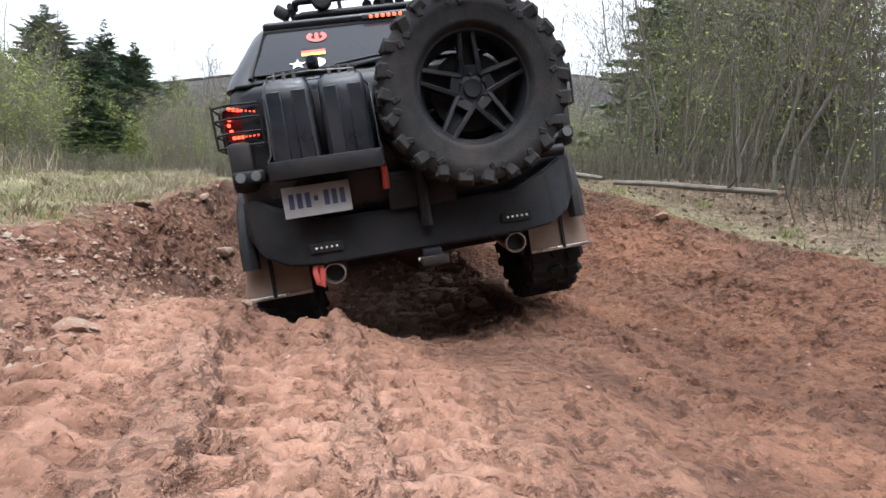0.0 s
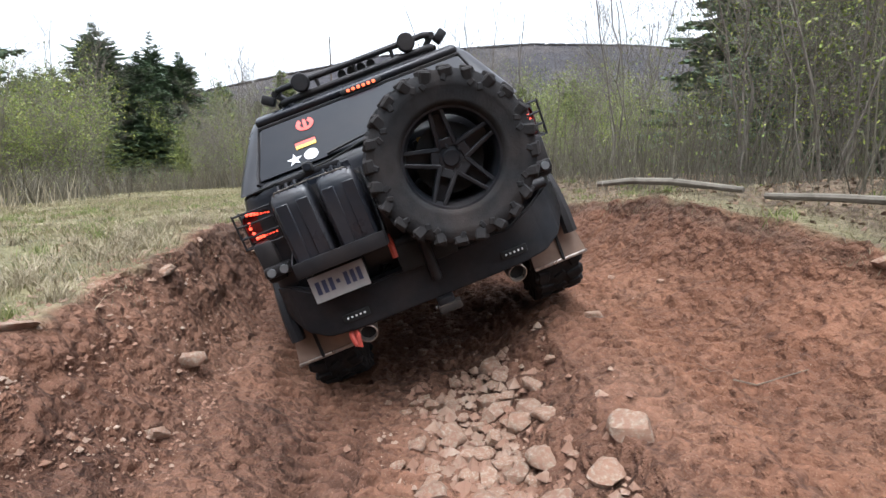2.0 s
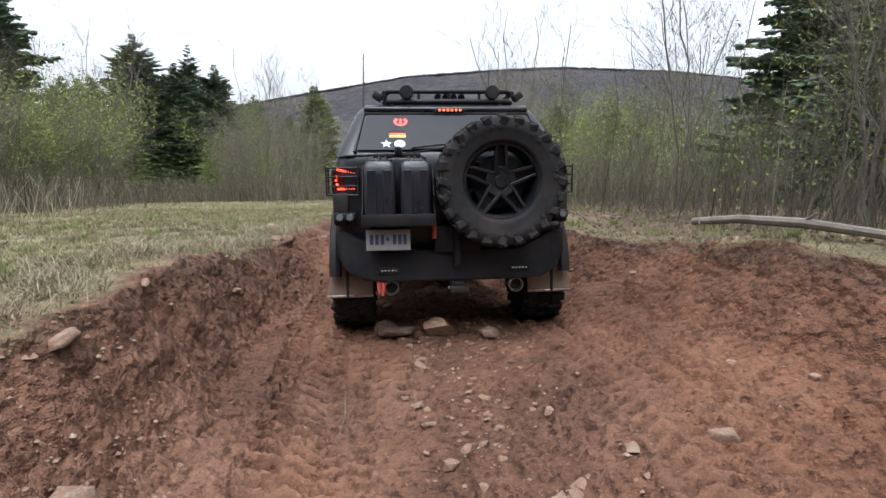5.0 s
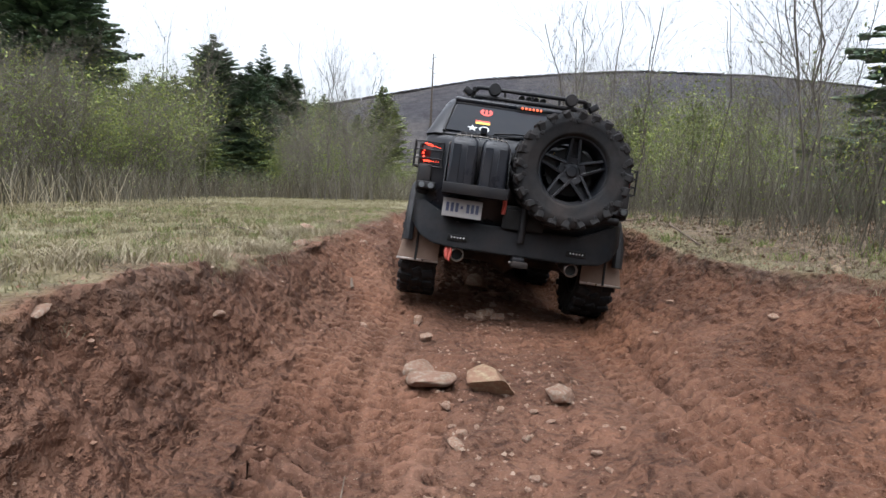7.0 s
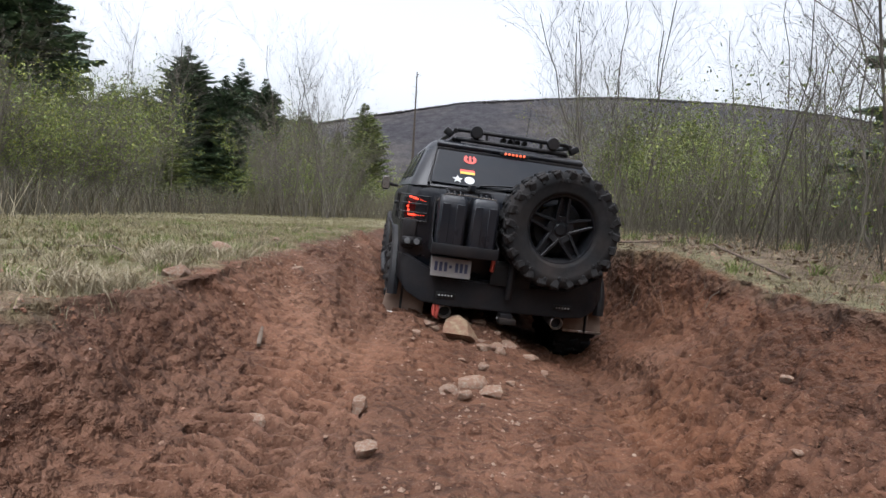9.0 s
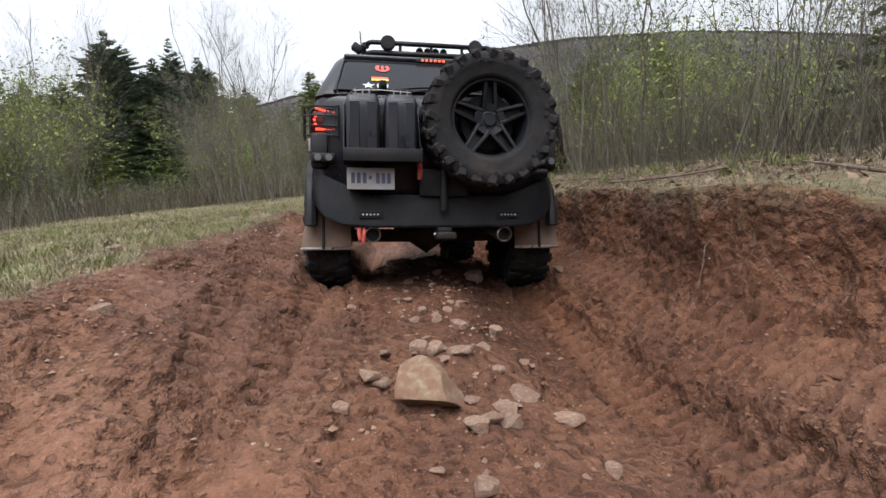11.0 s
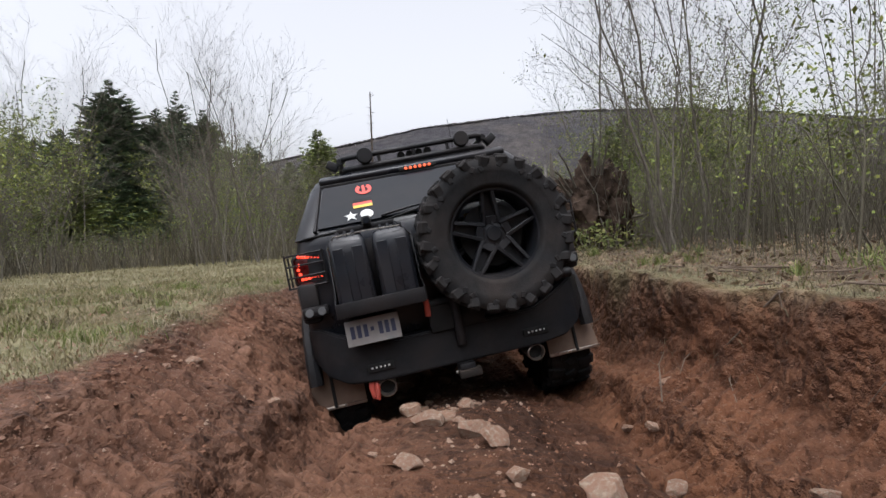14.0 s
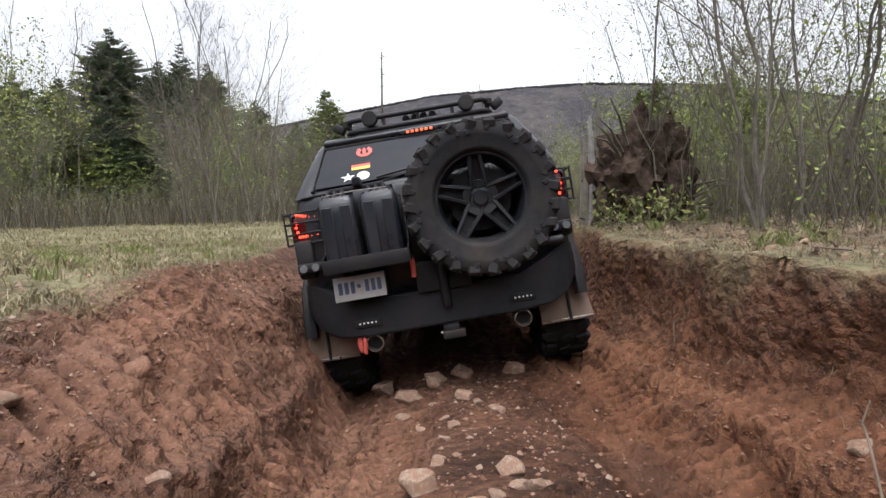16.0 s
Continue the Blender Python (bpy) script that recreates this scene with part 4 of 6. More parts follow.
def make_can(width, depth, tall):
    w, d = width / 2, depth / 2
    rows = []
    for z, k, sx in ((0, 0.86, 0.94), (0.02, 0.97, 1.0), (0.05, 1.0, 1.0), (tall - 0.10, 1.0, 1.0), (tall - 0.05, 0.96, 0.98), (tall - 0.02, 0.8, 0.94), (tall, 0.62, 0.86)):
        rows.append([(x, y, z) for x, y, _ in rounded(w * sx, -d * k, d * k, z, min(0.028, w * 0.4), 3)])
    bm = loft(rows)
    for x in (-0.52, 0.52):
        box((w * 0.62, 0.014, tall * 0.80), (x * w, -d - 0.001, tall * 0.46), 0.004, 1, None, bm)
    return bm


for x in (-0.535, -0.285):
    bm = make_can(0.215, 0.215, 0.43)
    bmesh.ops.translate(bm, verts=bm.verts, vec=(x, -0.045, 0.953))
    can = part("jerry_can", bm, CAN, CAR, "black jerry can strapped upright")
    for k in (-0.045, 0.0, 0.045):
        part("handle", tube([(x + k, -0.11, 1.375), (x + k, -0.10, 1.412), (x + k, 0.0, 1.412), (x + k, 0.01, 1.375)], 0.009, 6), CAN, can)
    part("cap", lathe([(0.001, 0.03), (0.028, 0.03), (0.030, 0.0), (0.001, 0.0)], 14, "Z", move=Matrix.Translation((x + 0.06, 0.035, 1.385))), CAN, can)
part("strap", tube([(-0.655, -0.03, 1.33), (-0.60, -0.14, 1.392), (-0.42, -0.16, 1.396), (-0.22, -0.14, 1.39), (-0.16, -0.03, 1.33)], 0.004, 5), CHROME, tray, "thin steel cable over the cans")
part("clamp_bar", box((0.34, 0.035, 0.03), (-0.41, -0.02, 1.425), 0.006), STEEL, tray)
eye = part("rear_view_camera", box((0.055, 0.06, 0.06), (-0.40, -0.06, 1.455), 0.015), DARK, tray, "small black camera pod")
part("lens", lathe([(0.001, -0.012), (0.018, -0.012), (0.020, 0.0), (0.001, 0.0)], 16, "Y", move=Matrix.Translation((-0.40, -0.09, 1.457))), GLASS, eye)

# spare wheel on a swing-out carrier
spare = make_wheel("spare_wheel", CAR, Matrix.Translation((0.318, -0.065, 1.232)) @ Matrix.Rotation(radians(90), 4, "Z"), 24, 0.462, 0.0, 0.268)
tagged(spare, "spare mud tyre on a dark star-spoked wheel")
part("spare_carrier", tube([(0.02, -0.02, 0.62), (0.02, -0.03, 0.95), (0.12, 0.02, 1.15), (0.32, 0.05, 1.23)], 0.03, 10), STEEL, CAR, "black tubular spare-wheel carrier")
part("carrier_plate", box((0.30, 0.03, 0.30), (0.318, 0.075, 1.232), 0.01), STEEL, CAR)
part("carrier_arm", tube([(-0.14, 0.03, 0.88), (0.30, 0.03, 0.90), (0.80, 0.07, 0.90)], 0.032, 10), STEEL, CAR)
part("wheel_lock", box((0.022, 0.02, 0.022), (0.40, -0.02, 1.335), 0.005), AMBER, CAR, "small yellow reflector behind the spokes")
part("warning_sticker", box((0.05, 0.004, 0.10), (0.22, 0.056, 1.34), 0.001, 1), AMBER, CAR)

# tail pipes, shackles, mud flaps
for sx in (-1, 1):
    p = Matrix.Translation((sx * 0.472, 0.03, 0.452)) @ Matrix.Rotation(radians(6), 4, "X")
    pipe = part("exhaust_pipe", lathe([(0.052, 0.0), (0.056, 0.004), (0.056, 0.20), (0.035, 0.24), (0.033, 0.9), (0.030, 0.9), (0.047, 0.2), (0.049, 0.0)], 28, "Y", True, move=p), CHROME, CAR, "short dirty chrome tail pipe")
    part("soot", lathe([(0.001, 0.05), (0.048, 0.05), (0.048, 0.06), (0.001, 0.06)], 20, "Y", move=p), DARK, pipe)
    flap_y = 0.255
    flap = part("mud_flap", slab([(sx * 0.62, flap_y, 0.345), (sx * 0.975, flap_y, 0.345), (sx * 0.94, flap_y + 0.02, 0.55), (sx * 0.885, flap_y + 0.03, 0.72), (sx * 0.62, flap_y + 0.03, 0.72)], (0, 1, 0), 0.012), FLAP, CAR, "mud-covered mud flap", False)
    part("flap_strip", box((0.02, 0.012, 0.34), (sx * 0.815, flap_y + 0.004, 0.52), 0.003, 1, Matrix.Rotation(radians(-4), 4, "X")), DARK, flap)
    part("flap_edge", box((0.36, 0.012, 0.02), (sx * 0.797, flap_y - 0.004, 0.354), 0.004, 1), CHROME, flap)
shackle = part("shackle", tube([(-0.555, 0.06, 0.53), (-0.565, 0.03, 0.47), (-0.555, 0.02, 0.42), (-0.54, 0.02, 0.40), (-0.53, 0.03, 0.47), (-0.535, 0.06, 0.53)], 0.016, 8), RED, CAR, "red recovery shackle")
part("tow_hook", tube([(-0.155, -0.03, 0.96), (-0.15, -0.05, 0.90), (-0.155, -0.05, 0.83)], 0.018, 8), RED, CAR, "red tow strap loop")

# roof rack of black tube with work lamps
rack = part("roof_rack", tube([(-0.50, 0.62, 1.955), (-0.50, 2.1, 1.97)], 0.021, 10), STEEL, CAR, "black tubular roof rack with work lamps")
part("rail", tube([(0.56, 0.62, 1.955), (0.56, 2.1, 1.97)], 0.021, 10), STEEL, rack)
for z, r in ((1.885, 0.021), (1.965, 0.019)):
    part("crossbar", tube([(-0.48, 0.70, z), (-0.47, 0.61, z), (-0.44, 0.585, z), (0.50, 0.585, z), (0.53, 0.61, z), (0.54, 0.70, z)], r, 10), STEEL, rack)
part("rail", tube([(-0.50, 0.68, 1.885), (-0.50, 2.1, 1.90)], 0.018, 8), STEEL, rack)
part("rail", tube([(0.56, 0.68, 1.885), (0.56, 2.1, 1.90)], 0.018, 8), STEEL, rack)
for k in range(6):
    y = 0.8 + 0.25 * k
    part("slat", box((1.04, 0.05, 0.016), (0.03, y, 1.895), 0.004, 1), STEEL, rack)
part("front_crossbar", tube([(-0.50, 2.1, 1.97), (0.03, 2.16, 1.98), (0.56, 2.1, 1.97)], 0.021, 10), STEEL, rack)
for x in (-0.22, 0.03, 0.28):
    part("upright", tube([(x, 0.585, 1.885), (x, 0.585, 1.965)], 0.012, 8), STEEL, rack)
for x in (-0.45, 0.50):
    for y in (0.72, 1.4, 2.0):
        part("rack_foot", box((0.05, 0.12, 0.07), (x, y, 1.862), 0.015), STEEL, rack)
for k in range(4):
    part("cargo_lamp", lathe([(0.001, -0.02), (0.026, -0.02), (0.03, 0.0), (0.022, 0.03), (0.001, 0.03)], 14, "Y", move=Matrix.Translation((-0.06 + 0.065 * k, 0.63, 1.925))), DARK, rack)
for x in (-0.318, 0.385):
    w = part("work_lamp", lathe([(0.001, -0.03), (0.052, -0.03), (0.058, -0.02), (0.058, 0.01), (0.04, 0.05), (0.001, 0.055)], 24, "Y", move=Matrix.Translation((x, 0.575, 1.958))), STEEL, rack, "round black work lamp")
    part("lens", lathe([(0.001, -0.033), (0.046, -0.032), (0.048, -0.028), (0.001, -0.028)], 24, "Y", move=Matrix.Translation((x, 0.575, 1.958))), TRIM, w)
for x, a in ((-0.555, 35), (0.615, -35)):
    part("side_lamp", box((0.085, 0.075, 0.06), (x, 0.66, 1.935), 0.012, 2, Matrix.Rotation(radians(a), 4, "Y")), STEEL, rack, "small angled side lamp")
part("aerial", tube([(0.80, 3.2, 1.20), (0.80, 3.1, 1.9), (0.79, 3.0, 2.7)], [0.008, 0.005, 0.003], 6), STEEL, CAR, "thin whip aerial")
part("spoiler_bracket", box((0.9, 0.1, 0.03), (0.03, 0.72, 1.85), 0.01), STEEL, rack)

WHEELS = []
ROAD_LUGS = lug_meshes(TYRE_R, TYRE_W, 22)
for sx in (-1, 1):
    for y in (0.74, 3.38):
        at = (sx * 0.79, y, TYRE_R)
        pivot = new("wheel")
        pivot.parent = CAR
        pivot.empty_display_size = 0.1
        pivot.location = at
        part("tyre", make_tyre(TYRE_R, TYRE_W, 0.235), RUBBER, pivot, "muddy off-road tyre")
        add_lugs(pivot, ROAD_LUGS, 22)
        bm = make_rim(0.235, TYRE_W)
        if sx > 0:
            bmesh.ops.scale(bm, vec=(-1, 1, 1), verts=bm.verts)
        part("rim", bm, RIM, pivot)
        for k in range(5):
            bm = make_spoke(0.235, 2 * math.pi * k / 5, TYRE_W)
            if sx > 0:
                bmesh.ops.scale(bm, vec=(-1, 1, 1), verts=bm.verts)
            part("spoke", bm, RIM, pivot)
        part("hub", lathe([(0.001, -0.07), (0.085, -0.065), (0.088, 0.10), (0.001, 0.10)], 20, "X"), UNDER, pivot)
        WHEELS.append((pivot, at))


# ---- stones on the track and its banks ----
CLOD = make_plain("clay_clods", (0.15, 0.078, 0.05), 0.95, bump=0.3, vary=0.3, scale=2.5, spec=0.15)


def stone_mesh(seed):
    """A broken stone: a ball cut by planes and roughened."""
    rng = np.random.default_rng(seed)
    bm = bmesh.new()
    bmesh.ops.create_icosphere(bm, subdivisions=3, radius=1.0)
    cuts = [(Vector(rng.normal(size=3)).normalized(), rng.uniform(0.40, 0.70)) for _ in range(13)]
    for v in bm.verts:
        p = v.co.copy()
        for n, d in cuts:
            over = p.dot(n) - d
            if over > 0:
                p -= n * over * 0.97
        p *= 1 + 0.05 * noise.noise(p * 2.1 + Vector((seed, 0, 0))) + 0.05 * noise.noise(p * 5 + Vector((0, seed, 0)))
        v.co = p
    me = bpy.data.meshes.new("stone")
    bm.to_mesh(me)
    bm.free()
    me.shade_smooth()
    me.set_sharp_from_angle(angle=radians(30))
    return me


STONES = [stone_mesh(k) for k in range(8)]
for me in STONES:
    me.materials.append(ROCK)
BOULDER = stone_mesh(31)
BOULDER.materials.append(MOSSY)


def stone(x, y, size, flat=0.62, seed=0, mesh=None, label="pale sandstone lump bedded in red clay", name="stone", sink=0.38, long=1.0):
    rng = np.random.default_rng(seed + 7)
    ob = new(name, mesh or STONES[seed % 8])
    s = size / 2
    z = height(x, y)
    ob.matrix_world = Matrix.LocRotScale((x, y, z + s * flat * (1 - 2 * sink)), Euler((rng.uniform(-0.25, 0.25), rng.uniform(-0.25, 0.25), rng.uniform(0, 6.3))), (s * long, s, s * flat))
    return tagged(ob, label, "stone", "stones on the track")


PLACED = [
    (0.71, 3.76, 0.24), (0.87, 3.99, 0.16), (0.60, 4.68, 0.15), (1.37, 3.69, 0.25), (0.76, 4.90, 0.12), (0.60, 5.37, 0.12), (0.50, 3.95, 0.18), (0.98, 3.62, 0.2), (1.02, 4.25, 0.28), (0.70, 4.2, 0.17),
    (-0.75, 4.07, 0.15), (-0.80, 4.74, 0.22), (1.74, 4.93, 0.16), (2.37, 5.22, 0.08), (3.15, 4.22, 0.15), (2.11, 5.47, 0.07), (-0.70, 1.62, 0.17), (-0.82, 1.45, 0.11), (-0.86, 1.55, 0.08),
    (1.06, 6.84, 0.2), (0.50, 6.40, 0.11), (0.48, 6.0, 0.10), (0.25, 7.28, 0.26), (-0.86, 6.90, 0.10), (-0.94, 8.77, 0.18), (0.16, 8.36, 0.14), (0.87, 8.81, 0.2), (0.69, 8.73, 0.12), (0.59, 8.81, 0.16), (2.17, 8.24, 0.09), (2.37, 7.20, 0.08),
    (0.74, 8.98, 0.24), (0.95, 11.22, 0.12), (0.89, 10.68, 0.15), (0.78, 10.75, 0.11), (0.68, 10.26, 0.13), (0.78, 11.63, 0.08), (1.12, 10.76, 0.14), (0.54, 12.80, 0.22), (0.82, 12.44, 0.17), (0.61, 12.84, 0.20), (0.45, 13.06, 0.16), (0.72, 12.6, 0.24), (1.50, 12.25, 0.13), (1.67, 12.79, 0.10), (1.82, 11.85, 0.12),
    (1.046, 3.91, 0.26), (0.647, 4.32, 0.18), (0.59, 4.68, 0.17), (0.90, 4.58, 0.2), (0.52, 3.62, 0.2), (0.80, 4.42, 0.13), (1.15, 4.45, 0.16), (0.25, 7.93, 0.15), (-0.586, 12.8, 0.11), (1.88, 13.1, 0.13), (1.60, 12.95, 0.12),
    (1.06, 15.0, 0.2), (0.36, 14.8, 0.26), (0.55, 14.95, 0.22), (0.75, 15.1, 0.24), (0.2, 15.05, 0.2), (-0.22, 12.82, 0.09), (-0.65, 12.65, 0.10), (-0.59, 9.97, 0.13), (-1.17, 11.11, 0.13), (-1.32, 10.25, 0.26), (1.15, 12.05, 0.24), (0.45, 9.9, 0.12), (1.0, 9.6, 0.12), (1.08, 9.85, 0.16),
]
for k, (x, y, s) in enumerate(PLACED):
    stone(x, y, s, 0.6 + 0.25 * ((k * 37) % 10) / 10, k)
stone(-1.03, 5.16, 0.24, 0.4, 3, label="flat grey-white stone in the grass edge", long=1.3, sink=0.62)
stone(-1.28, 4.04, 0.24, 0.35, 5, label="flat grey-white stone in the grass edge", long=1.3, sink=0.62)
stone(-1.06, 5.90, 0.16, 0.4, 6, label="flat grey-white stone in the grass edge", long=1.2, sink=0.5)
stone(-0.30, 8.14, 0.22, 0.4, 9, label="pale slab leaning on the bank foot", long=0.6)
stone(0.68, 6.92, 0.36, 0.62, 2, BOULDER, "yellowish boulder half buried in the track", "boulder", 0.32)
stone(0.71, 9.74, 0.36, 0.72, 4, BOULDER, "large pale boulder in the middle of the track", "boulder", 0.34, 1.15)
stone(0.3, 7.15, 0.42, 0.28, 11, label="broad flat slab bedded in the track", long=1.1)

rng = np.random.default_rng(11)
spots = []
for _ in range(30):
    spots.append((rng.normal(0.75, 0.22), rng.uniform(3.2, 5.9), rng.uniform(0.05, 0.15)))
for _ in range(22):
    spots.append((rng.normal(0.85, 0.22), rng.uniform(5.4, 7.4), rng.uniform(0.03, 0.085)))
for _ in range(30):
    spots.append((rng.normal(0.8, 0.22), rng.uniform(8.4, 11.6), rng.uniform(0.04, 0.11)))
for _ in range(28):
    spots.append((rng.normal(0.68, 0.22), rng.uniform(11.8, 14.8), rng.uniform(0.05, 0.15)))
for _ in range(14):
    spots.append((rng.uniform(-1.5, 3.4), rng.uniform(2.0, 15), rng.uniform(0.03, 0.075)))
for _ in range(60):
    spots.append((rng.normal(0.82, 0.20), rng.uniform(3.3, 4.9), rng.uniform(0.05, 0.21)))
for _ in range(30):
    spots.append((rng.normal(0.82, 0.24), rng.uniform(5.5, 6.9), rng.uniform(0.035, 0.10)))
for _ in range(10):
    spots.append((rng.normal(0.8, 0.18), rng.uniform(9.4, 10.4), rng.uniform(0.08, 0.18)))
for k, (x, y, s) in enumerate(spots):
    stone(x, y, s, rng.uniform(0.4, 0.75), k + 100, label="small pale stone on the red clay")


def lumps(name, n, spread, sizes, material, label, seed):
    """Many small crumbs, each a squashed octahedron, as one mass."""
    rng = np.random.default_rng(seed)
    xs, ys = spread(rng, n)
    zs = land(xs, ys)[0]
    s = sizes[0] * (sizes[1] / sizes[0]) ** (rng.random(n) ** 2.2)
    base = np.array([(1, 0, 0), (0, 1, 0), (-1, 0, 0), (0, -1, 0), (0, 0, 0.8), (0, 0, -0.6)], float)
    v = base[None] * s[:, None, None] * rng.uniform(0.55, 1.25, (n, 6, 3))
    a = rng.uniform(0, 6.3, n)
    c, si = np.cos(a)[:, None], np.sin(a)[:, None]
    v = np.stack([v[..., 0] * c - v[..., 1] * si, v[..., 0] * si + v[..., 1] * c, v[..., 2]], -1)
    v += np.stack([xs, ys, zs + s * 0.05], -1)[:, None]
    f = np.array([(0, 1, 4), (1, 2, 4), (2, 3, 4), (3, 0, 4), (1, 0, 5), (2, 1, 5), (3, 2, 5), (0, 3, 5)])
    f = f[None] + 6 * np.arange(n)[:, None, None]
    me = mesh_of(name, v.reshape(-1, 3).tolist(), f.reshape(-1, 3).tolist())
    return tagged(part(name, me, material, smooth=False), label, "gravel", kind="stuff")


def on_track(rng, n):
    return rng.uniform(-1.2, 3.0, n), rng.uniform(0.6, 16, n)


def along_middle(rng, n):
    return rng.normal(0.8, 0.33, n), rng.uniform(3.0, 15.5, n)


def left_lip(rng, n):
    return rng.normal(-1.25, 0.35, n), rng.uniform(1, 15.5, n)


PEBBLE = make_rock("gravel_stone", (0.24, 0.17, 0.13), (0.34, 0.26, 0.2), (0.46, 0.40, 0.33))
lumps("clay_crumbs", 34000, on_track, (0.002, 0.013), CLOD, "crumbled red clay", 1)
def on_banks(rng, n):
    y = rng.uniform(1.5, 15.5, n)
    left = rng.random(n) < 0.5
    l0, l1 = np.interp(y, ALONG, ACROSS["bank_left"][0]), np.interp(y, ALONG, ACROSS["foot_left"][0])
    r0, r1 = np.interp(y, ALONG, ACROSS["foot_right"][0]), np.interp(y, ALONG, ACROSS["bank_right"][0])
    u = rng.random(n)
    return np.where(left, l0 + (l1 + 0.2 - l0) * u, r0 - 0.15 + (r1 - r0) * u), y


lumps("clay_clods", 7000, on_banks, (0.004, 0.014), CLOD, "clods of red clay on the bank faces", 5)
lumps("gravel", 2400, along_middle, (0.004, 0.020), PEBBLE, "pale gravel scattered down the track", 2)
lumps("gravel", 900, on_track, (0.003, 0.012), PEBBLE, "pale gravel scattered on the clay", 3)
def in_rubble(rng, n):
    return rng.normal(0.82, 0.22, n), rng.uniform(3.1, 5.0, n)


def on_left_slope(rng, n):
    return rng.uniform(-1.45, -0.6, n), rng.uniform(0.8, 5.5, n)


def on_shelf(rng, n):
    return rng.uniform(-1.3, -0.3, n), rng.uniform(9.5, 16, n)


lumps("rubble", 700, in_rubble, (0.018, 0.06), PEBBLE, "broken pale rubble packed between the stones", 6)
lumps("gravel", 3200, on_left_slope, (0.004, 0.022), PEBBLE, "grey grit on the worn bank slope", 7)
lumps("gravel", 1800, on_shelf, (0.003, 0.013), PEBBLE, "grit on the trodden bank shelf", 8)
lumps("gravel", 1800, left_lip, (0.004, 0.02), PEBBLE, "grey grit on the bank edge", 4)


# ---- grass, stalks and litter ----
def blades(name, xs, ys, tall, wide, lean, material, label, seed, category="grass", lift=0.0):
    """Bent blades, two faces each."""
    rng = np.random.default_rng(seed)
    n = len(xs)
    zs = land(xs, ys)[0] + lift
    h = tall * rng.uniform(0.5, 1.3, n)
    w = wide * rng.uniform(0.6, 1.3, n)
    a = rng.uniform(0, 2 * math.pi, n)
    l = lean * h * rng.uniform(0.2, 1.3, n)
    b = rng.uniform(0, 2 * math.pi, n)
    dx, dy = np.cos(a) * w, np.sin(a) * w
    lx, ly = np.cos(b) * l, np.sin(b) * l
    v = np.empty((n, 5, 3))
    v[:, 0] = np.stack([xs - dx, ys - dy, zs - 0.01], -1)
    v[:, 1] = np.stack([xs + dx, ys + dy, zs - 0.01], -1)
    v[:, 2] = np.stack([xs + dx * 0.7 + lx * 0.35, ys + dy * 0.7 + ly * 0.35, zs + h * 0.6], -1)
    v[:, 3] = np.stack([xs - dx * 0.7 + lx * 0.35, ys - dy * 0.7 + ly * 0.35, zs + h * 0.6], -1)
    v[:, 4] = np.stack([xs + lx, ys + ly, zs + h], -1)
    i = 5 * np.arange(n)[:, None]
    quads = (i + np.array([0, 1, 2, 3])).tolist()
    tris = (i + np.array([3, 2, 4])).tolist()
    me = mesh_of(name, v.reshape(-1, 3).tolist(), quads + tris)
    return tagged(part(name, me, material, smooth=False), label, category, kind="stuff")


def meadow(n, seed, x0, x1, y0, y1, power=1.6):
    """Places on the turf, thicker near the track, in tufts."""
    rng = np.random.default_rng(seed)
    x = x0 + (x1 - x0) * rng.random(n) ** power
    y = rng.uniform(y0, y1, n)
    ok = (land(x, y)[1] < 0.45) & (rough(x, y, 0.6, 91, 3) > rng.uniform(-0.75, 0.35, n))
    return x[ok], y[ok]


x, y = meadow(120000, 1, -0.6, -7.0, 0.3, 18)
blades("grass", x, y, 0.038, 0.003, 1.0, GRASS, "short spring grass on the bank", 1)
x, y = meadow(60000, 2, -1.5, -16, 9, 34, 1.2)
blades("grass", x, y, 0.055, 0.007, 1.0, GRASS, "short spring grass of the meadow", 2)
x, y = meadow(52000, 3, -0.5, -9.0, 0.3, 24)
blades("dry_grass", x, y, 0.045, 0.003, 1.5, STRAW, "bleached dead grass in the turf", 3)
x, y = meadow(12000, 4, 2.0, 4.0, 0.5, 19, 1.0)
blades("grass", x, y, 0.045, 0.003, 1.2, GRASS, "sparse grass along the bank top", 4)
x, y = meadow(30000, 5, 2.0, 5.5, 0.5, 20, 1.0)
blades("dry_grass", x, y, 0.05, 0.0025, 1.8, STRAW_DULL, "brown dead grass along the bank top", 5)


def tufts(n, seed, xs, ys, per=46):
    rng = np.random.default_rng(seed)
    cx, cy = rng.uniform(*xs, n), rng.uniform(*ys, n)
    ok = land(cx, cy)[1] < 0.6
    cx, cy = cx[ok], cy[ok]
    r = rng.uniform(0.02, 0.10, len(cx))
    x = np.repeat(cx, per) + np.repeat(r, per) * rng.normal(size=len(cx) * per) * 0.8
    y = np.repeat(cy, per) + np.repeat(r, per) * rng.normal(size=len(cx) * per) * 0.8
    return x, y


GREEN = make_leafy("fresh_grass_tufts", (0.08, 0.105, 0.028), (0.135, 0.165, 0.048), (0.22, 0.225, 0.085))
x, y = tufts(300, 6, (-5.0, -0.9), (0.5, 17), 60)
blades("grass_tufts", x, y, 0.065, 0.0022, 1.1, GREEN, "fresh green grass tufts", 6)
x, y = tufts(60, 7, (2.0, 4.2), (3, 18))
blades("grass_tufts", x, y, 0.085, 0.0035, 1.1, GREEN, "fresh green grass tufts on the bank top", 7)
x, y = tufts(420, 12, (-6.5, -0.85), (0.5, 18), 40)
blades("dry_grass_tufts", x, y, 0.06, 0.003, 1.5, STRAW_DULL, "flattened tufts of dead grass", 12)
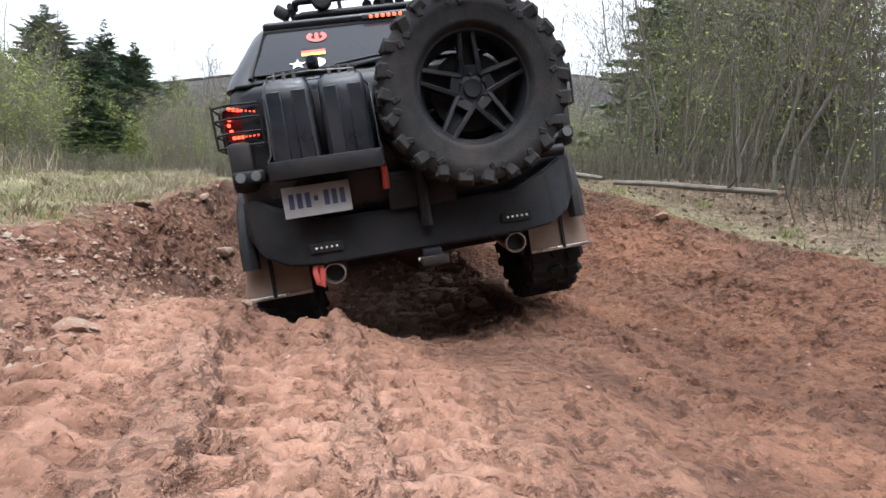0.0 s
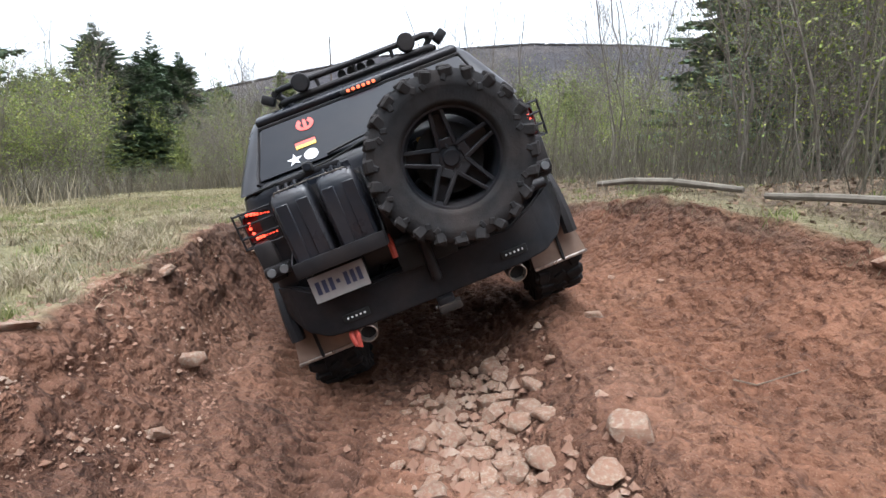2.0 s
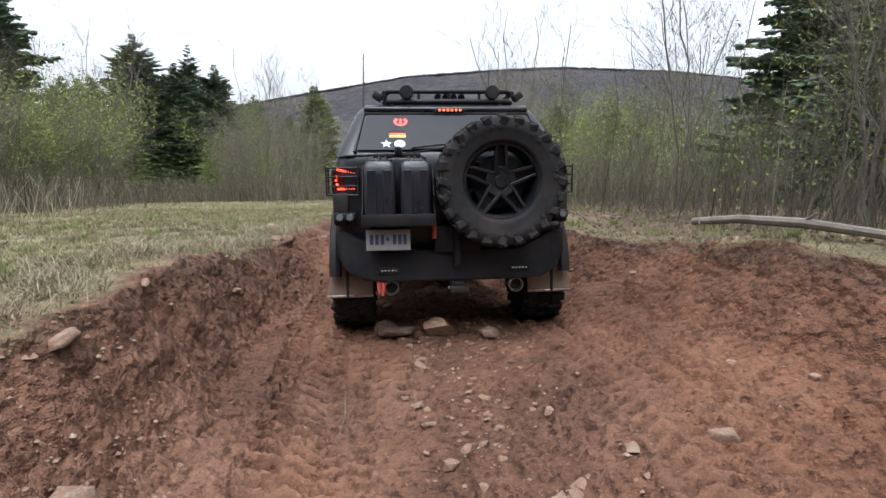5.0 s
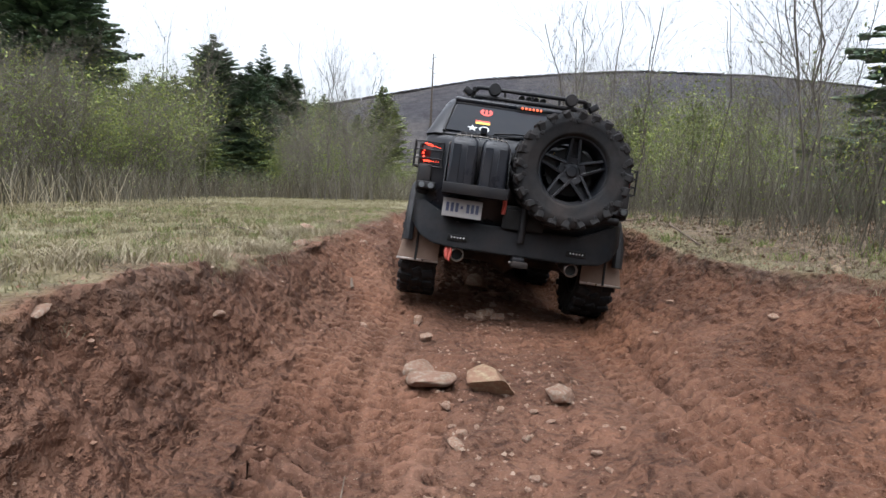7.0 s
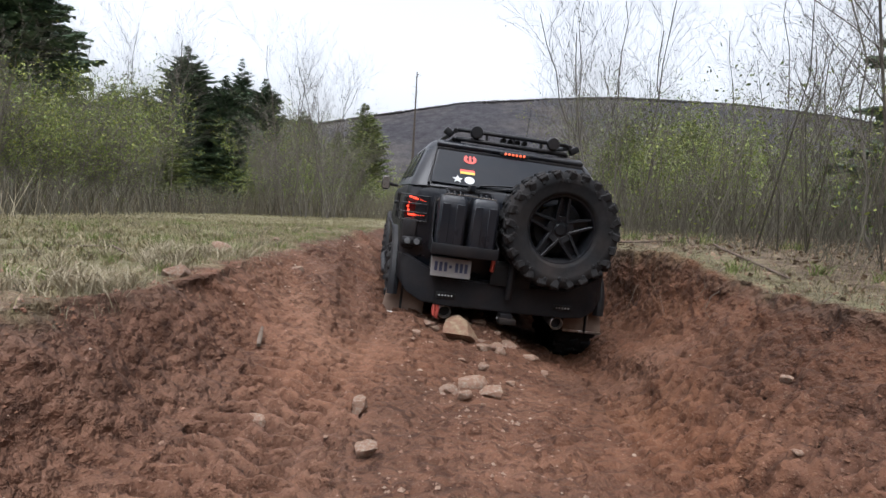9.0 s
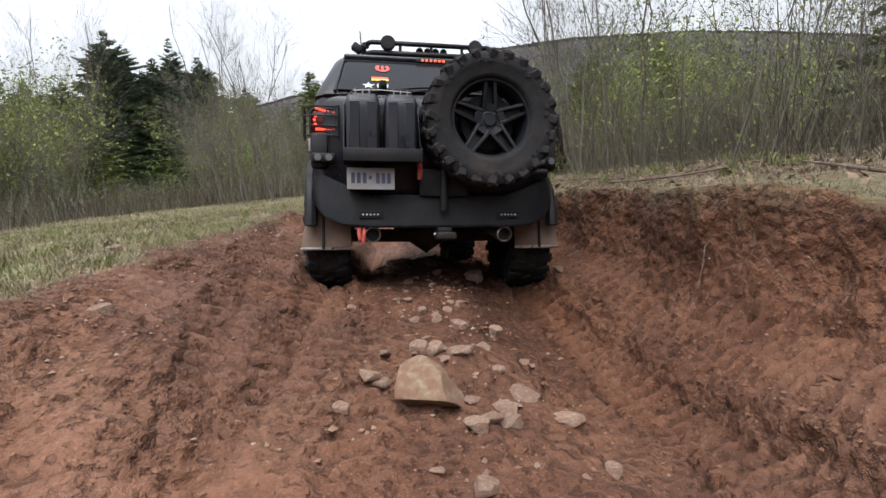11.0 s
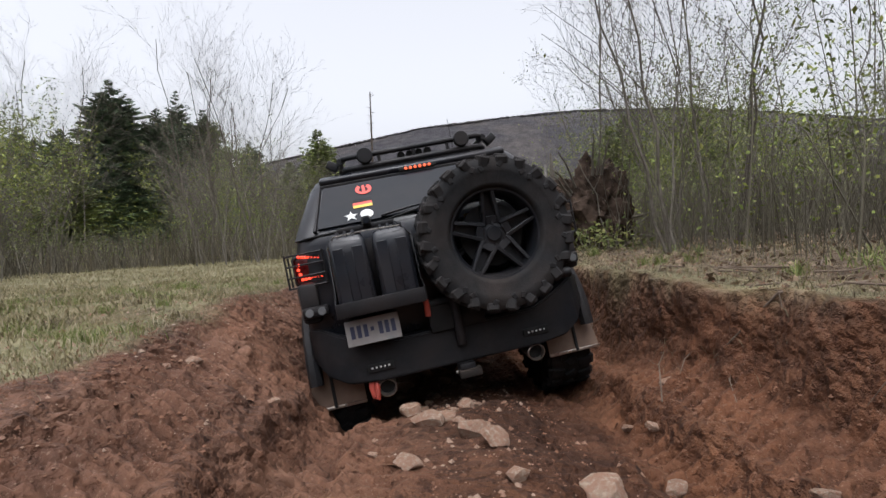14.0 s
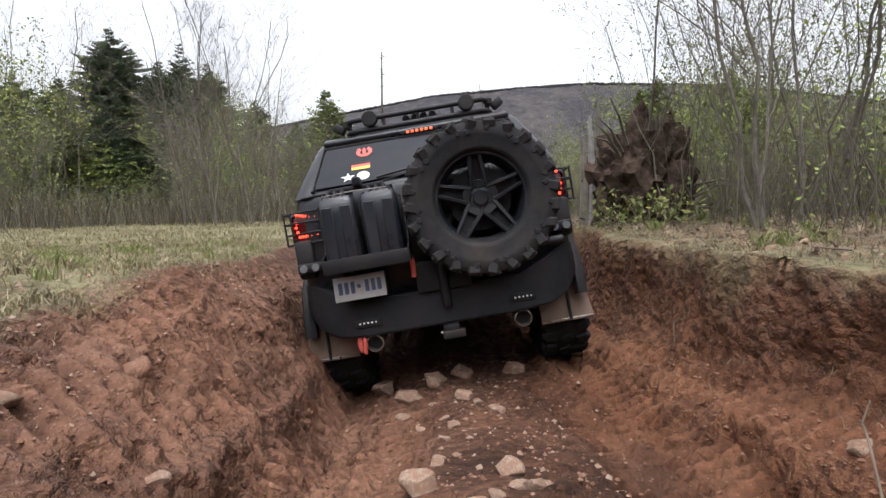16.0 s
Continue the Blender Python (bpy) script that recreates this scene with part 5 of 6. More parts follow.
x, y = tufts(90, 13, (-1.7, -0.9), (2.5, 10), 60)
blades("dry_grass_tufts", x, y, 0.10, 0.0025, 1.6, STRAW, "long bleached grass hanging over the bank", 13)
rng = np.random.default_rng(8)
y = rng.uniform(0.5, 15.5, 5000)
x = np.interp(y, ALONG, ACROSS["bank_left"][0]) + rng.normal(-0.02, 0.07, 5000)
blades("overhanging_grass", x, y, 0.035, 0.0016, 1.5, STRAW_DULL, "dry grass hanging over the bank edge", 8, lift=-0.01)
y = rng.uniform(0.5, 18, 5000)
x = np.interp(y, ALONG, ACROSS["bank_right"][0]) + rng.normal(0.05, 0.08, 5000)
blades("overhanging_grass", x, y, 0.045, 0.002, 1.6, STRAW_DULL, "dry grass and roots hanging over the bank edge", 9, lift=-0.01)
n = 9000
x, y = rng.uniform(2.0, 8.0, n), rng.uniform(1, 20, n)
ok = x > np.interp(y, ALONG, ACROSS["bank_right"][0]) + 0.05
blades("leaf_litter", x[ok], y[ok], 0.025, 0.022, 2.5, LITTER, "brown dead leaves under the trees", 10, "leaves")


def twigs(name, xs, ys, tall, wide, lean, material, label, seed, kind="stuff", category="brush"):
    """Thin three-sided stems that bend once."""
    rng = np.random.default_rng(seed)
    n = len(xs)
    zs = land(xs, ys)[0] - 0.05
    h = tall * rng.uniform(0.45, 1.25, n)
    w = wide * rng.uniform(0.6, 1.4, n)
    b = rng.uniform(0, 2 * math.pi, n)
    l = lean * h * rng.uniform(0.1, 1.2, n)
    lx, ly = np.cos(b) * l, np.sin(b) * l
    kx, ky = rng.normal(0, 0.05, n) * h, rng.normal(0, 0.05, n) * h
    v = np.empty((n, 7, 3))
    for k in range(3):
        a = 2 * math.pi * k / 3
        v[:, k] = np.stack([xs + w * math.cos(a), ys + w * math.sin(a), zs], -1)
        v[:, 3 + k] = np.stack([xs + 0.6 * w * math.cos(a) + lx * 0.4 + kx, ys + 0.6 * w * math.sin(a) + ly * 0.4 + ky, zs + h * 0.55], -1)
    v[:, 6] = np.stack([xs + lx, ys + ly, zs + h], -1)
    i = 7 * np.arange(n)[:, None]
    faces = []
    for k in range(3):
        m = (k + 1) % 3
        faces += (i + np.array([k, m, 3 + m, 3 + k])).tolist() + (i + np.array([3 + k, 3 + m, 6])).tolist()
    me = mesh_of(name, v.reshape(-1, 3).tolist(), faces)
    return tagged(part(name, me, material, smooth=False), label, category, kind=kind)


def leaves(name, P, size, material, label, seed, parent=None):
    """Small pointed leaves at given places."""
    rng = np.random.default_rng(seed)
    n = len(P)
    u = rng.normal(size=(n, 3))
    u /= np.linalg.norm(u, axis=1, keepdims=True)
    w = np.cross(u, rng.normal(size=(n, 3)))
    w /= np.linalg.norm(w, axis=1, keepdims=True)
    s = size * rng.uniform(0.6, 1.4, (n, 1))
    v = np.stack([P - u * s, P + w * s * 0.45, P + u * s, P - w * s * 0.45], 1)
    f = (4 * np.arange(n)[:, None] + np.arange(4)).tolist()
    me = mesh_of(name, v.reshape(-1, 3).tolist(), f)
    ob = part(name, me, material, parent, label, smooth=False)
    return ob


def right_wood(rng, n, near, far):
    y = rng.uniform(1.5, 26, n)
    edge = np.interp(y, ALONG, ACROSS["bank_right"][0]) + near
    return edge + (far - near) * rng.random(n) ** 1.3, y


rng = np.random.default_rng(21)
x, y = right_wood(rng, 5200, 0.9, 9)
twigs("brush", x, y, 1.25, 0.005, 0.75, BRUSH, "bare tangled brush under the trees", 21)
x, y = right_wood(rng, 900, 1.0, 8)
twigs("brush", x, y, 2.3, 0.007, 0.55, BRUSH, "tall bare brush stems", 22)
# scrub round the meadow: nearer to the left, then across its far end
def scrub(rng, n):
    t = rng.random(n)
    x = np.interp(t, [0, 0.25, 0.5, 0.75, 1], [-8.5, -9.5, -11, -4, 7]) + rng.normal(0, 1.0, n)
    y = np.interp(t, [0, 0.25, 0.5, 0.75, 1], [11.5, 17, 25.5, 26, 25]) + np.abs(rng.normal(0, 2.0, n))
    return x - 3.0 * rng.random(n) * (t < 0.5), y


x, y = scrub(rng, 7000)
twigs("brush", x, y, 1.25, 0.008, 0.7, BRUSH, "grey bare scrub at the meadow edge", 23)
st_x, st_y = rng.uniform(-9.5, -5.6, 260), rng.uniform(9.5, 14.5, 260)
twigs("dry_stalks", st_x, st_y, 0.85, 0.006, 0.7, STRAW, "tall pale dead stalks in the meadow", 27)
x, y = scrub(rng, 2200)
twigs("dry_stalks", x, y, 1.0, 0.006, 0.5, STRAW_DULL, "brown dead stalks at the meadow edge", 24)
n = 7000
a, d = rng.uniform(-48, 48, n), rng.uniform(28, 60, n)
d = np.where((a > -27.5) & (a < -18), d + 22, d)
twigs("brush", 0.5 + d * np.sin(np.radians(a)), 4 + d * np.cos(np.radians(a)), 2.0, 0.016, 0.7, BRUSH, "grey bare thicket before the conifers", 25)
a, d = rng.uniform(-50, 50, 8000), rng.uniform(66, 160, 8000)
twigs("far_woods", 0.5 + d * np.sin(np.radians(a)), 4 + d * np.cos(np.radians(a)), 5.0, 0.05, 0.45, BRUSH, "far grey woods below the ridge", 26, category="woods")


# ---- trees ----
def limb(V, F, a, b, r0, r1, sides=5, sag=0.0, rng=None):
    """Adds a tapered limb from a to b to the lists."""
    a, b = np.array(a, float), np.array(b, float)
    way = (b - a) / max(np.linalg.norm(b - a), 1e-6)
    s = np.cross(way, (0.31, 0.77, 0.55))
    s /= np.linalg.norm(s)
    u = np.cross(way, s)
    base = len(V)
    for k, t in enumerate((0.0, 0.5, 1.0)):
        p = a + (b - a) * t
        if t == 0.5 and rng is not None:
            p = p + (s * rng.normal() + u * rng.normal()) * 0.05 * np.linalg.norm(b - a)
        r = r0 + (r1 - r0) * t
        for j in range(sides):
            q = 2 * math.pi * j / sides
            V.append(tuple(p + r * (math.cos(q) * s + math.sin(q) * u)))
    for k in range(2):
        for j in range(sides):
            m = (j + 1) % sides
            F.append((base + k * sides + j, base + k * sides + m, base + (k + 1) * sides + m, base + (k + 1) * sides + j))


def bare_tree(name, seed, tall, stems, leafy, label, leaf_size=0.05, spread=0.35, parent_mat=BARK, leaf_mat=LEAF):
    """A thin deciduous tree: stems, boughs, twigs and a scatter of new leaves."""
    rng = np.random.default_rng(seed)
    V, F, W, X, tips = [], [], [], [], []

    def grow(p, way, length, r, depth):
        steps = 4 if depth == 0 else 2
        for k in range(steps):
            q = p + way * length / steps
            r2 = r * (0.78 if depth == 0 else 0.68)
            r, r2 = max(r, 0.0022), max(r2, 0.0018)
            limb(V if depth < 2 else W, F if depth < 2 else X, p, q, r, r2, 6 if depth == 0 else 4 if depth == 1 else 3, rng=rng)
            if depth < 3 and (k > 0 or depth > 0):
                for _ in range(2 if depth else 4):
                    side = rng.normal(size=3)
                    side -= way * (side @ way)
                    side /= np.linalg.norm(side) + 1e-9
                    w = way * 0.75 + side * rng.uniform(0.4, 0.95)
                    w[2] += 0.25
                    w /= np.linalg.norm(w)
                    grow(p + way * length / steps * rng.uniform(0.2, 1), w, length * rng.uniform(0.22, 0.4) if depth == 0 else length * rng.uniform(0.35, 0.6), r2 * 0.45, depth + 1)
            p, r = q, r2
            way = way + rng.normal(0, 0.07, 3)
            way /= np.linalg.norm(way)
        tips.append(p)

    for k in range(stems):
        a = rng.uniform(0, 6.3)
        w = np.array([math.cos(a) * spread * rng.uniform(0.2, 1) * (stems > 1), math.sin(a) * spread * rng.uniform(0.2, 1) * (stems > 1), 1.0])
        w += rng.normal(0, 0.05, 3)
        grow(np.array([0.12 * math.cos(a) * (stems > 1), 0.12 * math.sin(a) * (stems > 1), -0.15]), w / np.linalg.norm(w), tall * rng.uniform(0.75, 1.05), 0.0048 * tall * rng.uniform(0.7, 1.1), 0)
    tree = thing(name, label, "tree", "young bare trees")
    part("trunk", mesh_of("trunk", V, F), parent_mat, tree)
    tagged(part("fine_branching", mesh_of("fine_branching", W, X), parent_mat, tree, smooth=False), kind="stuff")
    if leafy:
        tips = np.array(tips)
        P = tips[rng.integers(0, len(tips), leafy)] + rng.normal(0, 0.10, (leafy, 3))
        leaves("crown", P, leaf_size, leaf_mat, "sparse yellow-green new leaves", seed, tree)
    return tree


def conifer(name, seed, tall, wide, dense, label, material=NEEDLE, low=0.04, droop=0.25):
    """A spruce: straight trunk and whorls of drooping boughs hung with sprays."""
    rng = np.random.default_rng(seed)
    V, F = [], []
    for k in range(8):
        limb(V, F, (0, 0, tall * k / 8 - 0.1 * (k == 0)), (0, 0, tall * (k + 1) / 8), 0.012 * tall * (1 - k / 8.2), 0.012 * tall * (1 - (k + 1) / 8.2), 7)
    S, T = [], []
    z = low * tall
    while z < tall * 0.985:
        u = z / tall
        reach = wide * min((1 - u) ** 0.62, 1.9 * (1 - u)) * rng.uniform(0.72, 1.12) + 0.06
        for _ in range(int(10 * dense) if u < 0.85 else 6):
            a, L = rng.uniform(0, 6.3), reach * rng.uniform(0.55, 1.12)
            out = np.array([math.cos(a), math.sin(a), 0])
            side = np.array([-math.sin(a), math.cos(a), 0])
            rise = 0.30 * u - droop * (1 - u) + rng.normal(0, 0.10)
            root = np.array([0, 0, z + rng.uniform(-0.1, 0.1)])
            tip = root + out * L + np.array([0, 0, L * rise])
            limb(V, F, root, tip, 0.012 + 0.006 * L, 0.004, 3)
            n = max(3, int(L / 0.15 * dense))
            for k in range(n):
                t = (k + rng.uniform(0.3, 1)) / n
                p = root + (tip - root) * t
                size = (0.20 + 0.13 * L) * (1.1 - 0.5 * t) * rng.uniform(0.6, 1.2)
                for s in (-1, 1):
                    q = p + side * s * size * rng.uniform(0.6, 1.1) + out * size * 0.5 + np.array([0, 0, -size * rng.uniform(0.05, 0.45)])
                    w = size * 0.30
                    b = len(S)
                    m = (p + q) / 2 + np.array([0, 0, rng.uniform(-0.05, 0.04)])
                    S.extend([tuple(p), tuple(m + out * w), tuple(q), tuple(m - out * w * 0.8 - np.array([0, 0, w * 0.7]))])
                    T.append((b, b + 1, b + 2, b + 3))
            b = len(S)
            S.extend([tuple(tip - out * 0.25 * L + side * 0.05), tuple(tip + out * 0.10), tuple(tip - out * 0.25 * L - side * 0.05)])
            T.append((b, b + 1, b + 2))
        z += tall * 0.022 / dense**0.5 * rng.uniform(0.7, 1.3)
    tree = thing(name, label, "tree", "conifers behind the meadow")
    part("trunk", mesh_of("trunk", V, F), BARK_DARK, tree)
    part("crown", mesh_of("crown", S, T), material, tree, smooth=False)
    return tree


def plant(tree, x, y, scale=1.0, turn=0.0, wide=1.0):
    return Matrix.LocRotScale((x, y, height(x, y) - 0.05), Euler((0, 0, turn)), (scale * wide, scale * wide, scale))


def set_out(tree, places):
    """Puts the tree at the first place and copies of it at the rest."""
    first = places[0]
    for x, y, s, r in places[1:]:
        copy_thing(tree, plant(tree, x, y, s, r))
    tree.matrix_basis = plant(tree, *first)


SPRUCE = [conifer("spruce_tree", 1, 13.5, 4.9, 2.0, "tall dark green spruce, with unseen copies behind the camera"), conifer("spruce_tree", 2, 14.5, 3.4, 1.4, "thin-crowned tall dark spruce"), conifer("spruce_tree", 3, 11.0, 4.2, 1.9, "dark green spruce, with unseen copies behind the camera")]
set_out(SPRUCE[0], [(-22.0, 52.0, 1.02, 0.3), (-19.0, 53.0, 0.86, 2.1), (-24.6, 50.0, 0.72, 4.0), (-21.5, 32.0, 1.08, 1.0), (-31.0, 37.0, 1.15, 5.0), (-29.2, 43.0, 1.35, 3.0), (-36.0, 40.0, 1.0, 2.0), (-40, 52, 1.0, 3.3)])
set_out(SPRUCE[1], [(-19.8, 58.4, 1.0, 0.5), (-28.0, 38.6, 1.10, 1.6), (-44.0, 40.0, 1.0, 4.4)])
set_out(SPRUCE[2], [(-16.4, 55.4, 1.08, 0.2), (-14.1, 60.0, 0.90, 1.2), (-17.6, 52.0, 0.80, 2.2), (-24.0, 45.0, 0.80, 3.1), (-21.2, 49.5, 0.7, 5.1), (12.5, 12.5, 0.75, 0.7), (12.4, 16.8, 0.8, 2.9), (14.2, 17.5, 0.9, 0.9), (13.0, 14.6, 0.9, 3.9), (-30, 58, 1, 1)])
THIN = conifer("thin_spruce_tree", 9, 8.0, 2.3, 0.85, "thin dark spruce half hidden by bare trees")
set_out(THIN, [(9.2, 11.6, 0.85, 1.4), (10.8, 10.0, 0.85, 2.2), (10.4, 13.2, 0.95, 3.1)])
PALE = conifer("young_conifer", 4, 6.5, 2.3, 1.1, "pale yellow-green young conifer", NEEDLE_PALE, 0.03, 0.1)
set_out(PALE, [(-17.7, 39.7, 1.0, 0.4), (-8.4, 63.4, 1.75, 1.0), (-20.5, 41.0, 0.85, 2.4), (7.4, 28.0, 0.6, 0.9), (8.6, 29.5, 0.7, 2.2), (12.0, 31.0, 0.8, 4.2), (10.3, 27.0, 0.55, 5.0), (-13.0, 44.0, 0.7, 3.0), (-10.6, 60.0, 1.2, 3.6), (-27, 47, 0.9, 1.5)])

# unseen spruces added behind the camera to hold back low sky light
rng = np.random.default_rng(91)
for _ in range(16):
    a = radians(rng.uniform(100, 260))
    q = rng.uniform(9, 18)
    copy_thing(SPRUCE[2], plant(SPRUCE[2], 0.5 + q * math.sin(a), 1 + q * math.cos(a), rng.uniform(0.7, 1.0), rng.uniform(0, 6.3)))

snag = thing("dead_snag", "tall bare dead trunk with stubs of branches", "tree", at=Matrix.Translation((-3.3, 64.0, 0.0)))
V, F = [], []
rng = np.random.default_rng(77)
for k in range(8):
    limb(V, F, (0.03 * k, 0, 1.95 * k - 0.3), (0.03 * (k + 1), 0, 1.95 * (k + 1) - 0.3), 0.20 - 0.018 * k, 0.20 - 0.018 * (k + 1), 7)
for k in range(46):
    z = rng.uniform(4, 15)
    a, l = rng.uniform(0, 6.3), rng.uniform(0.15, 0.55)
    limb(V, F, (0.015 * z, 0, z), (0.015 * z + l * math.cos(a), l * math.sin(a), z + rng.uniform(-0.1, 0.25)), 0.03, 0.012, 4)
part("trunk", mesh_of("trunk", V, F), BARK_DARK, snag)

BARE = [
    bare_tree("young_tree", 11, 6.2, 3, 60, "slender multi-stemmed tree, nearly bare, a few new leaves", 0.028),
    bare_tree("young_tree", 12, 7.2, 1, 30, "slender bare tree with a few new leaves", 0.028),
    bare_tree("young_tree", 13, 5.0, 4, 300, "bushy young tree with scattered yellow-green leaves", 0.022),
    bare_tree("young_tree", 14, 4.2, 2, 1100, "low young tree in yellow-green leaf", 0.024),
    bare_tree("young_tree", 15, 6.6, 2, 0, "slender bare tree without leaves"),
    bare_tree("young_tree", 16, 4.6, 6, 3600, "rounded young tree in pale yellow-green leaf", 0.05, 0.5),
    bare_tree("young_tree", 17, 3.6, 8, 160, "dense grey thicket of bare stems", 0.05, 0.75),
]
rng = np.random.default_rng(41)
spots = [[] for _ in BARE]
spots[0] += [(3.3, 15.6, 0.74, 0.4), (4.5, 16.6, 0.78, 2.0), (5.1, 11.2, 0.76, 1.0), (10.4, 21.0, 1.1, 2.4), (11.3, 22.0, 1.2, 4.4), (-13.6, 19.5, 0.8, 1.2)]
spots[1] += [(3.8, 16.0, 0.72, 0.2), (10.8, 21.6, 1.1, 2.4), (11.8, 21.0, 1.05, 4.2), (9.9, 22.4, 0.95, 1.7), (5.3, 11.3, 0.62, 2.2), (3.6, 18.8, 0.8, 3.4), (-16.0, 27.0, 0.9, 1.2)]
spots[2] += [(4.4, 12.2, 0.4, 0.4), (3.7, 16.2, 0.72, 2.2), (5.2, 5.6, 0.85, 1.0)]
spots[3] += [(4.3, 14.2, 0.45, 0.0), (5.8, 11.8, 0.5, 2.5), (4.8, 6.4, 0.85, 1.1), (4.4, 18.0, 0.7, 4.1), (3.5, 16.4, 0.62, 0.8), (3.1, 16.9, 0.58, 3.8), (4.1, 16.0, 0.6, 5.5), (4.6, 17.0, 0.62, 1.9)]
spots[4] += [(4.6, 10.9, 0.3, 0.3), (4.5, 13.6, 0.3, 1.9), (5.0, 4.8, 0.8, 2.8), (4.6, 6.2, 0.6, 0.8)]
for _ in range(30):
    spots[int(rng.choice([0, 2, 3, 3, 2]))].append((4.8 + 6 * rng.random() ** 1.2, rng.uniform(2.5, 10.5), rng.uniform(0.5, 0.85), rng.uniform(0, 6.3)))
for _ in range(16):
    spots[int(rng.choice([0, 1, 4, 2]))].append((rng.uniform(7.0, 11.5), rng.uniform(4.5, 10.5), rng.uniform(0.85, 1.2), rng.uniform(0, 6.3)))
for _ in range(34):
    y = rng.uniform(10.5, 30)
    spots[int(rng.choice([2, 3, 3, 3]))].append((5.0 + 9 * rng.random() ** 1.1, y, rng.uniform(0.32, 0.5), rng.uniform(0, 6.3)))
for _ in range(60):
    t = rng.random()
    k = int(rng.choice([5, 3, 5, 6, 2] if t < 0.6 else [0, 1, 2, 3, 4]))
    x = np.interp(t, [0, 0.3, 0.5, 0.75, 1], [-10.5, -11.5, -12, -4, 8]) + rng.normal(0, 1.6) - (t < 0.5) * 5 * rng.random()
    y = np.interp(t, [0, 0.3, 0.5, 0.75, 1], [13, 19, 27, 27, 26]) + abs(rng.normal(0, 5)) + (t >= 0.5) * 1.5
    spots[k].append((x, y, rng.uniform(0.5, 0.95) * (0.62 if t > 0.6 else 1), rng.uniform(0, 6.3)))
spots[5] += [(-15.6, 33.0, 1.25, 0.5), (-17.4, 32.0, 1.15, 2.0), (-13.6, 26.5, 0.8, 3.3), (-15.4, 28.0, 0.9, 5.3), (-12.6, 21.5, 0.62, 4.3), (8.8, 27.5, 0.9, 1.0), (11.2, 29.0, 0.95, 2.0), (6.0, 30.0, 1.0, 3.0), (-10.5, 33.0, 0.9, 4.0), (-7.0, 36.0, 1.0, 5.0)]
spots[6] += [(-9.8, 14.5, 1.0, 0.5), (-10.6, 18.0, 1.1, 1.5)]
for _ in range(46):
    a, d = radians(rng.uniform(-42, 44)), rng.uniform(29, 50)
    spots[5].append((0.5 + d * math.sin(a), 4 + d * math.cos(a), rng.uniform(0.6, 1.1), rng.uniform(0, 6.3)))
for _ in range(70):
    t = rng.random()
    x = np.interp(t, [0, 0.3, 0.5, 0.75, 1], [-11, -12, -12.5, -4, 9]) + rng.normal(0, 1.4) - (t < 0.5) * 4 * rng.random()
    spots[6].append((x, np.interp(t, [0, 0.3, 0.5, 0.75, 1], [13, 19, 28, 29, 27]) + abs(rng.normal(0, 4)), rng.uniform(0.6, 1.15), rng.uniform(0, 6.3)))
for _ in range(34):
    spots[6].append((5.2 + 8 * rng.random(), rng.uniform(3, 27), rng.uniform(0.35, 0.55), rng.uniform(0, 6.3)))
for _ in range(50):
    k = int(rng.choice([0, 1, 2, 3, 2]))
    a, d = radians(rng.uniform(-42, 44)), rng.uniform(36, 62)
    spots[k].append((0.5 + d * math.sin(a), 4 + d * math.cos(a), rng.uniform(0.7, 1.15) * (0.6 if a > -0.15 else 1), rng.uniform(0, 6.3)))


def in_glade(x, y):
    """The open end of the meadow before the tall spruces."""
    a, d = np.degrees(np.arctan2(x - 0.48, y - 4.1)), np.hypot(x - 0.48, y - 4.1)
    return (a > -27.5) & (a < -18.0) & (d > 20) & (d < 47)


def lowered(p):
    """Growth straight ahead stays low, so that the ridge shows over it."""
    a, d = math.degrees(math.atan2(p[0] - 0.46, p[1] - 11.5)), math.hypot(p[0] - 0.46, p[1] - 11.5)
    if -13 < a < 24 and d > 9 and not (2.8 < p[0] < 5 and p[1] < 19.5):
        return (p[0], p[1], 0.5 * p[2], p[3])
    return p


# tall bare trees between the meadow end and the spruces
TALL = {
    0: [(-3.3, 23.8, 0.84, 0.3), (-4.9, 24.6, 0.86, 2.6), (-17.0, 36.5, 1.45, 4.4), (-19.6, 35.0, 1.35, 0.7)],
    1: [(-3.0, 24.6, 0.68, 1.0), (-4.1, 23.4, 0.72, 2.0), (-5.2, 24.4, 0.86, 3.0), (-18.2, 36.0, 1.45, 5.0), (-16.2, 38.0, 1.3, 0.6), (-20.8, 38.0, 1.4, 4.0)],
    4: [(-3.7, 24.2, 0.76, 2.1), (-4.6, 25.0, 0.78, 4.2), (-17.6, 38.5, 1.5, 3.3), (-19.0, 37.4, 1.4, 1.9), (-21.5, 36.0, 1.45, 0.4)],
}
for tree, places in zip(BARE, spots):
    extra = TALL.get(BARE.index(tree), [])
    set_out(tree, extra + [lowered(p) for p in places if not in_glade(p[0], p[1]) and not (p[1] < 10.6 and 3.9 < p[0] < 0.5 + 0.86 * (p[1] - 3.4))])

# green shrub leaves low in the wood and new leaves in the thicket
rng = np.random.default_rng(51)


def leaf_cloud(name, n, xy, zs, size, material, label, seed):
    rng = np.random.default_rng(seed)
    c = max(8, n // 26)
    x, y = xy(rng, c)
    z = land(x, y)[0] + rng.uniform(*zs, c)
    P = np.repeat(np.stack([x, y, z], -1), 26, 0) + rng.normal(0, 1, (c * 26, 3)) * np.array([0.28, 0.28, 0.35])
    tagged(leaves(name, P, size, material, "", seed), label, "leaves", kind="stuff")


leaf_cloud("new_leaves", 12000, lambda r, n: right_wood(r, n, 1.2, 8), (0.3, 1.8), 0.02, LEAF, "yellow-green new leaves on the brush", 52)
